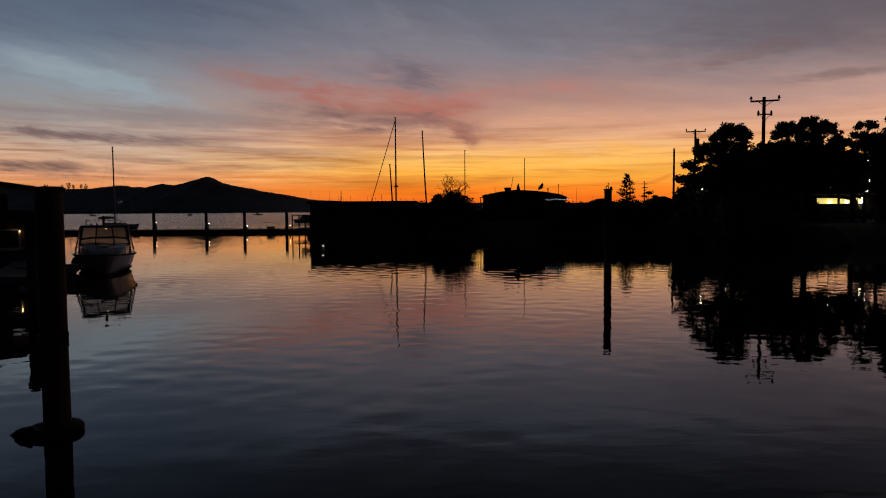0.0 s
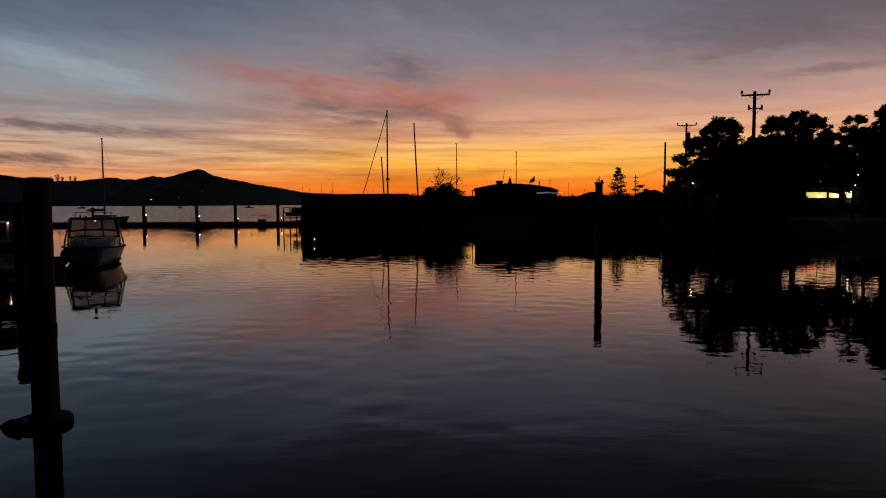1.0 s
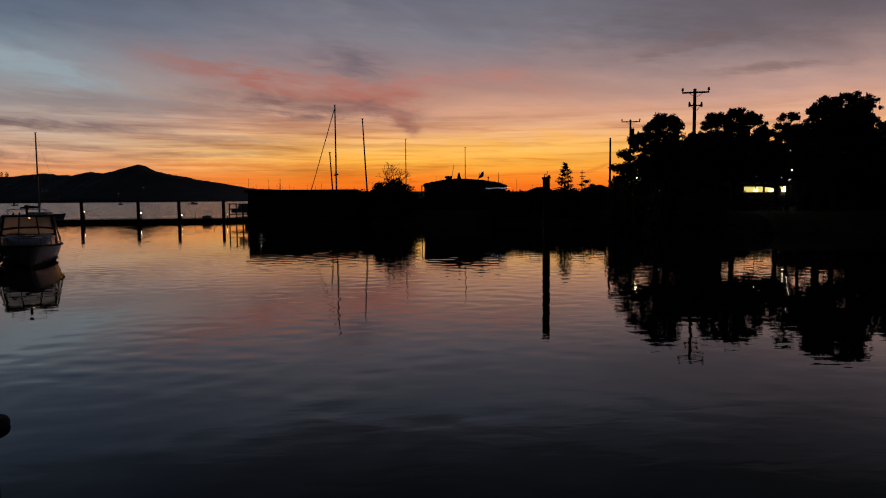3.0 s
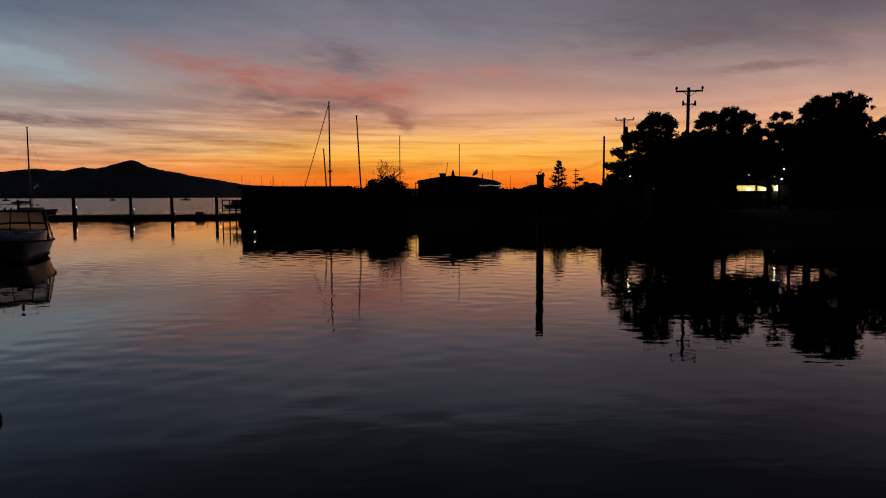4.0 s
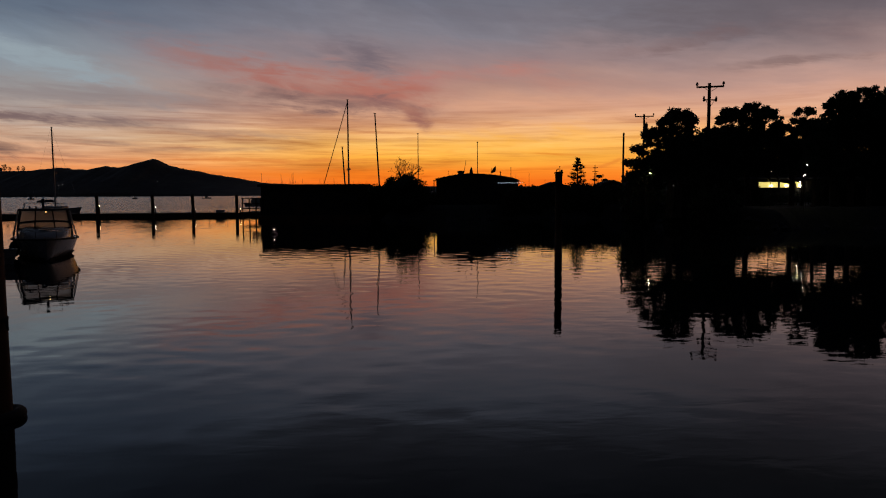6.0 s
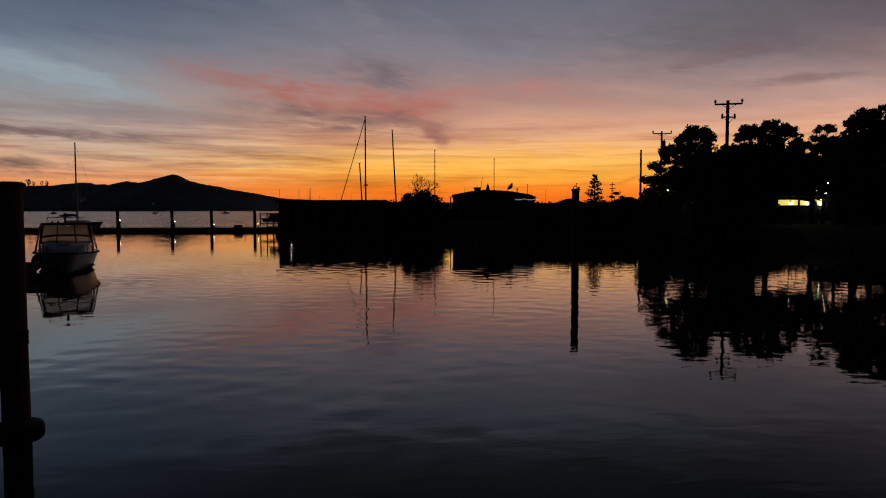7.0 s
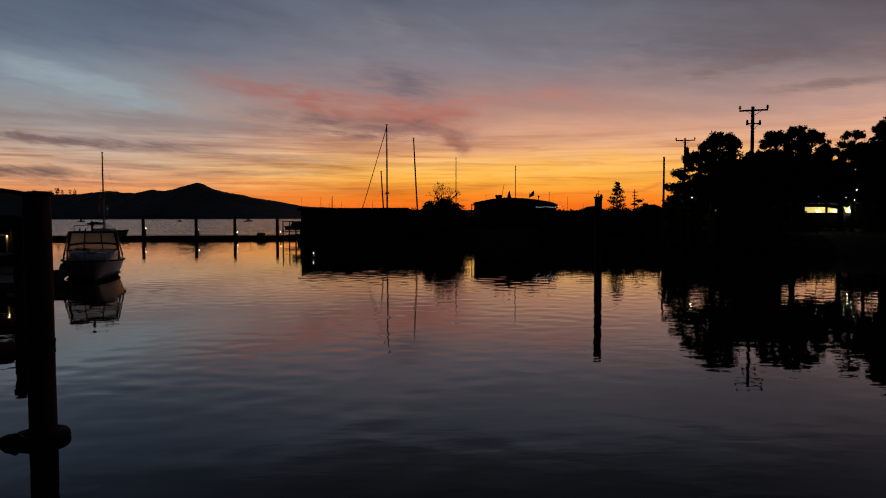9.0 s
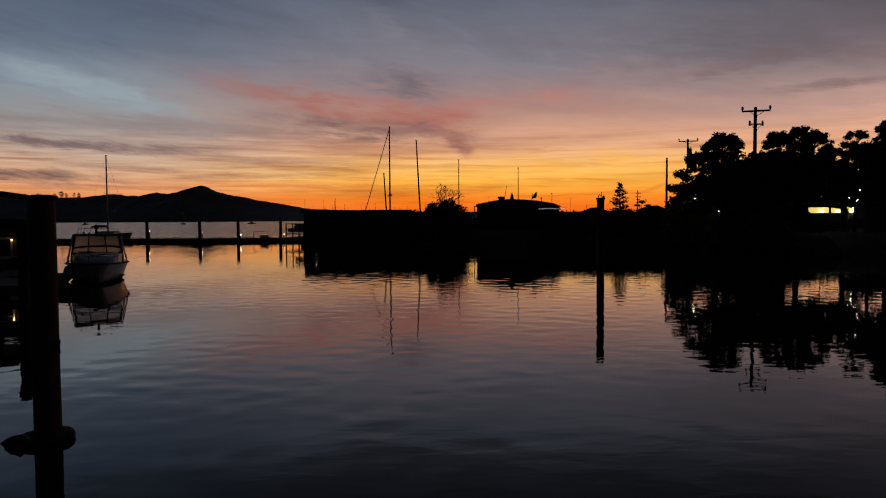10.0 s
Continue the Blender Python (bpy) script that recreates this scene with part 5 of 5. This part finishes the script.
# ---------------- lone pile in the basin ----------------
lone = dock_pile(6.72, 27.7, 3.2, 0.155, "single tall timber pile standing in the water", "piles in the basin")
# two small made-up pieces stand in for a bird-like lump on the top
part("cap_lump", tubed([(-0.07, 0, 3.33), (-0.09, 0, 3.43), (-0.03, 0, 3.48), (0.0, 0, 3.42)], 0.02, 6), IRON, lone)
part("bracket", boxed((0.12, 0, 3.36), (0.08, 0.1, 0.16), 0.015), IRON, lone)
part("top_block", boxed((0.0, 0, 3.31), (0.33, 0.3, 0.07), 0.02), PILE, lone)


# ---------------- houseboat and float by the near pile ----------------
hbt = thing("houseboat", -22.7, 30.8, 0, "dim tan two-storey houseboat with a low-pitched roof", "houseboat", turn=30)
part("raft", boxed((0, 0, 0.15), (8.2, 6.4, 0.6), 0.05), DARKHULL, hbt)
part("lower_wall", boxed((0, 0, 1.25), (7.4, 5.6, 1.6), 0.01), CREAM, hbt)
part("upper_wall", boxed((-0.85, 0, 2.85), (5.5, 5.2, 1.6), 0.01), CREAM, hbt)
part("roof", loft([[(-4.3, yy, 4.35), (0, yy, 4.25), (3.9, yy, 3.66), (3.9, yy, 3.52), (0, yy, 4.1), (-4.3, yy, 4.2)] for yy in (-3.2, 3.2)]), ROOFING, hbt)
part("balcony", boxed((0, -0.3, 2.10), (7.9, 6.4, 0.10), 0.01), CREAM, hbt)
part("balcony_edge", boxed((0, -3.52, 2.14), (7.9, 0.05, 0.22), 0.008), CREAM, hbt, "tan painted balcony edge")
# added dark panel: blocks the bright bay water behind the balcony
part("balcony_screen", boxed((0, -3.46, 2.44), (7.9, 0.04, 0.40), 0.006), SIDING, hbt, "dark panel added above the balcony edge to hide the bright bay")
for x in (-3.7, -1.2, 1.3, 3.7):
    part("porch_post", boxed((x, -3.4, 1.25), (0.10, 0.10, 1.6), 0.01), CREAM, hbt)
for x in (-2.4, 0.2, 2.5):
    w = part("window", boxed((x, -2.82, 1.35), (1.0, 0.06, 0.8), 0.01), DARKGLASS, hbt)
    for s in (-0.54, 0.54):
        part("jamb", boxed((x + s, -2.85, 1.35), (0.08, 0.07, 0.94), 0.008), TRIM, w)
    for s in (-0.44, 0.44):
        part("rail", boxed((x, -2.85, 1.35 + s), (1.0, 0.07, 0.08), 0.008), TRIM, w)
    u = part("window", boxed((x - 0.3, -2.62, 2.95), (0.9, 0.06, 0.8), 0.01), DARKGLASS, hbt)
    part("rail", boxed((x - 0.3, -2.65, 2.52), (1.0, 0.07, 0.07), 0.008), TRIM, u)
d = part("door", boxed((3.35, -2.83, 1.35), (0.62, 0.06, 1.45), 0.01), PILE, hbt)
wl = part("wall_lamp", boxed((3.05, -2.9, 1.78), (0.10, 0.10, 0.12), 0.01), IRON, hbt)
part("bulb", shifted(lathe([(0.008, -0.027), (0.023, -0.012), (0.023, 0.014), (0.008, 0.027)], 10), 3.05, -2.99, 1.73), WARM, wl)
part("deck_rail", tubed([(-3.9, -3.45, 1.0), (3.9, -3.45, 1.0)], 0.03, 6), TRIM, hbt)
part("vent", shifted(lathe([(0.06, 0), (0.06, 0.22), (0.1, 0.24), (0.04, 0.3)], 10), 2.2, -1.5, 3.75), IRON, hbt)
part("vent", shifted(lathe([(0.12, 0), (0.16, 0.12), (0.04, 0.2)], 10), 3.5, -1.5, 3.55), IRON, hbt)

flt = thing("finger_float", -18.25, 23.2, 0, "grey timber finger float beside the houseboat", "dock")
part("deck", boxed((0, 0, 0.33), (9.0, 1.6, 0.06), 0.01), PLANK, flt)
part("fascia", boxed((0, -0.83, 0.20), (9.0, 0.06, 0.26), 0.01), PLANK, flt)
for k in range(4):
    part("float", boxed((-3.4 + k * 2.2, 0, 0.0), (1.7, 1.3, 0.5), 0.05), DARKHULL, flt)
side_float = thing("side_float", -17.4, 28.2, 0, "narrow timber float alongside the cruiser", "dock", turn=27)
part("deck", boxed((0, 0, 0.33), (1.2, 9.8, 0.06), 0.01), PLANK, side_float)
for sx in (-0.62, 0.62):
    part("fascia", boxed((sx, 0, 0.20), (0.06, 9.8, 0.26), 0.01), PLANK, side_float)
for k in range(4):
    part("float", boxed((0, -3.6 + k * 2.4, 0.0), (1.0, 1.7, 0.5), 0.05), DARKHULL, side_float)


def planks(parent, length, width, z, along_x, pitch=0.16):
    """Separate boards laid across a float, all on one mesh."""
    bm = boxed((0, 0, 0), (pitch - 0.012, width, 0.035) if along_x else (width, pitch - 0.012, 0.035), 0.005)
    first = None
    for k in range(int(length / pitch)):
        if first is None:
            first = q = part("plank", bm, PLANK, parent)
        else:
            q = new("plank", first.data)
            q.parent = parent
        d = -length / 2 + (k + 0.5) * pitch
        q.location = (d, 0, z + 0.002 * math.sin(k * 2.7)) if along_x else (0, d, z + 0.002 * math.sin(k * 2.7))


planks(flt, 9.0, 1.62, 0.38, True)
planks(side_float, 9.8, 1.26, 0.38, False)
dock_pile(-11.9, 19.6, 2.5, 0.165, "slender dark timber pile holding the float", "piles by the float")


# ---------------- near pile with its floating collar ----------------
X0, Y0 = -4.43, 7.65
near = thing("mooring_pile", X0, Y0, 0, "thick brown timber mooring pile with a flat cap", "pile", "piles by the float")
rr = random.Random(8)
bm = bmesh.new()
n, rows = 28, []
for k in range(34):
    z = -1.2 + k * (3.95 / 33)
    row = []
    for j in range(n):
        a = 2 * math.pi * j / n
        r = 0.138 + 0.0022 * (2.8 - z) + 0.006 * noise.noise((math.cos(a) * 3, math.sin(a) * 3, z * 0.5)) + 0.004 * noise.noise((math.cos(a) * 9, math.sin(a) * 9, z * 0.7))
        row.append(bm.verts.new((r * math.cos(a), r * math.sin(a), z)))
    rows.append(row)
for a, b in zip(rows, rows[1:]):
    for j in range(n):
        bm.faces.new((a[j], a[(j + 1) % n], b[(j + 1) % n], b[j])).smooth = True
bm.faces.new(rows[-1])
part("shaft", bm, PILE, near)
part("cap", shifted(lathe([(0.150, 0), (0.160, 0.01), (0.157, 0.035), (0.10, 0.05)], 24), 0.015, 0, 2.75), IRON, near, "thin flat metal cap")
hook = part("bracket", tubed([(0.12, -0.03, 1.13), (0.166, -0.04, 1.14), (0.172, -0.04, 1.05), (0.18, -0.04, 1.0)], [0.02, 0.024, 0.016, 0.012], 7), IRON, near, "rusty hook")
part("strap", shifted(lathe([(0.149, 0), (0.151, 0.02), (0.149, 0.04)], 24), 0, 0, 1.10), IRON, near)

collar = thing("pile_collar", X0 - 0.03, Y0, 0, "fat black rubber collar floating round the pile", "fender")
bm = bmesh.new()
rings = []
for i in range(30):
    a = 2 * math.pi * i / 30
    cr = 0.225
    ring = []
    for j in range(12):
        b = 2 * math.pi * j / 12
        r = 0.080 * (1 + 0.06 * noise.noise((math.cos(a) * 2, math.sin(a) * 2, j * 0.3)))
        ring.append(bm.verts.new(((cr + r * math.cos(b)) * math.cos(a), (cr + r * math.cos(b)) * math.sin(a), 0.02 + 0.012 * math.cos(a) + 0.92 * r * math.sin(b))))
    rings.append(ring)
for i in range(30):
    a, b = rings[i], rings[(i + 1) % 30]
    for j in range(12):
        bm.faces.new((a[j], b[j], b[(j + 1) % 12], a[(j + 1) % 12])).smooth = True
part("ring", bm, RUBBER, collar)
part("tongue", tubed([(-0.14, -0.20, 0.07), (-0.25, -0.18, 0.055), (-0.34, -0.14, 0.02), (-0.385, -0.12, 0.0)], [0.045, 0.055, 0.05, 0.015], 8), RUBBER, collar)
part("rope_tail", tubed([(-0.16, -0.20, 0.10), (-0.28, -0.16, 0.08), (-0.38, -0.12, 0.03), (-0.47, -0.10, -0.03)], [0.03, 0.022, 0.018, 0.018], 7), ROPE, collar)
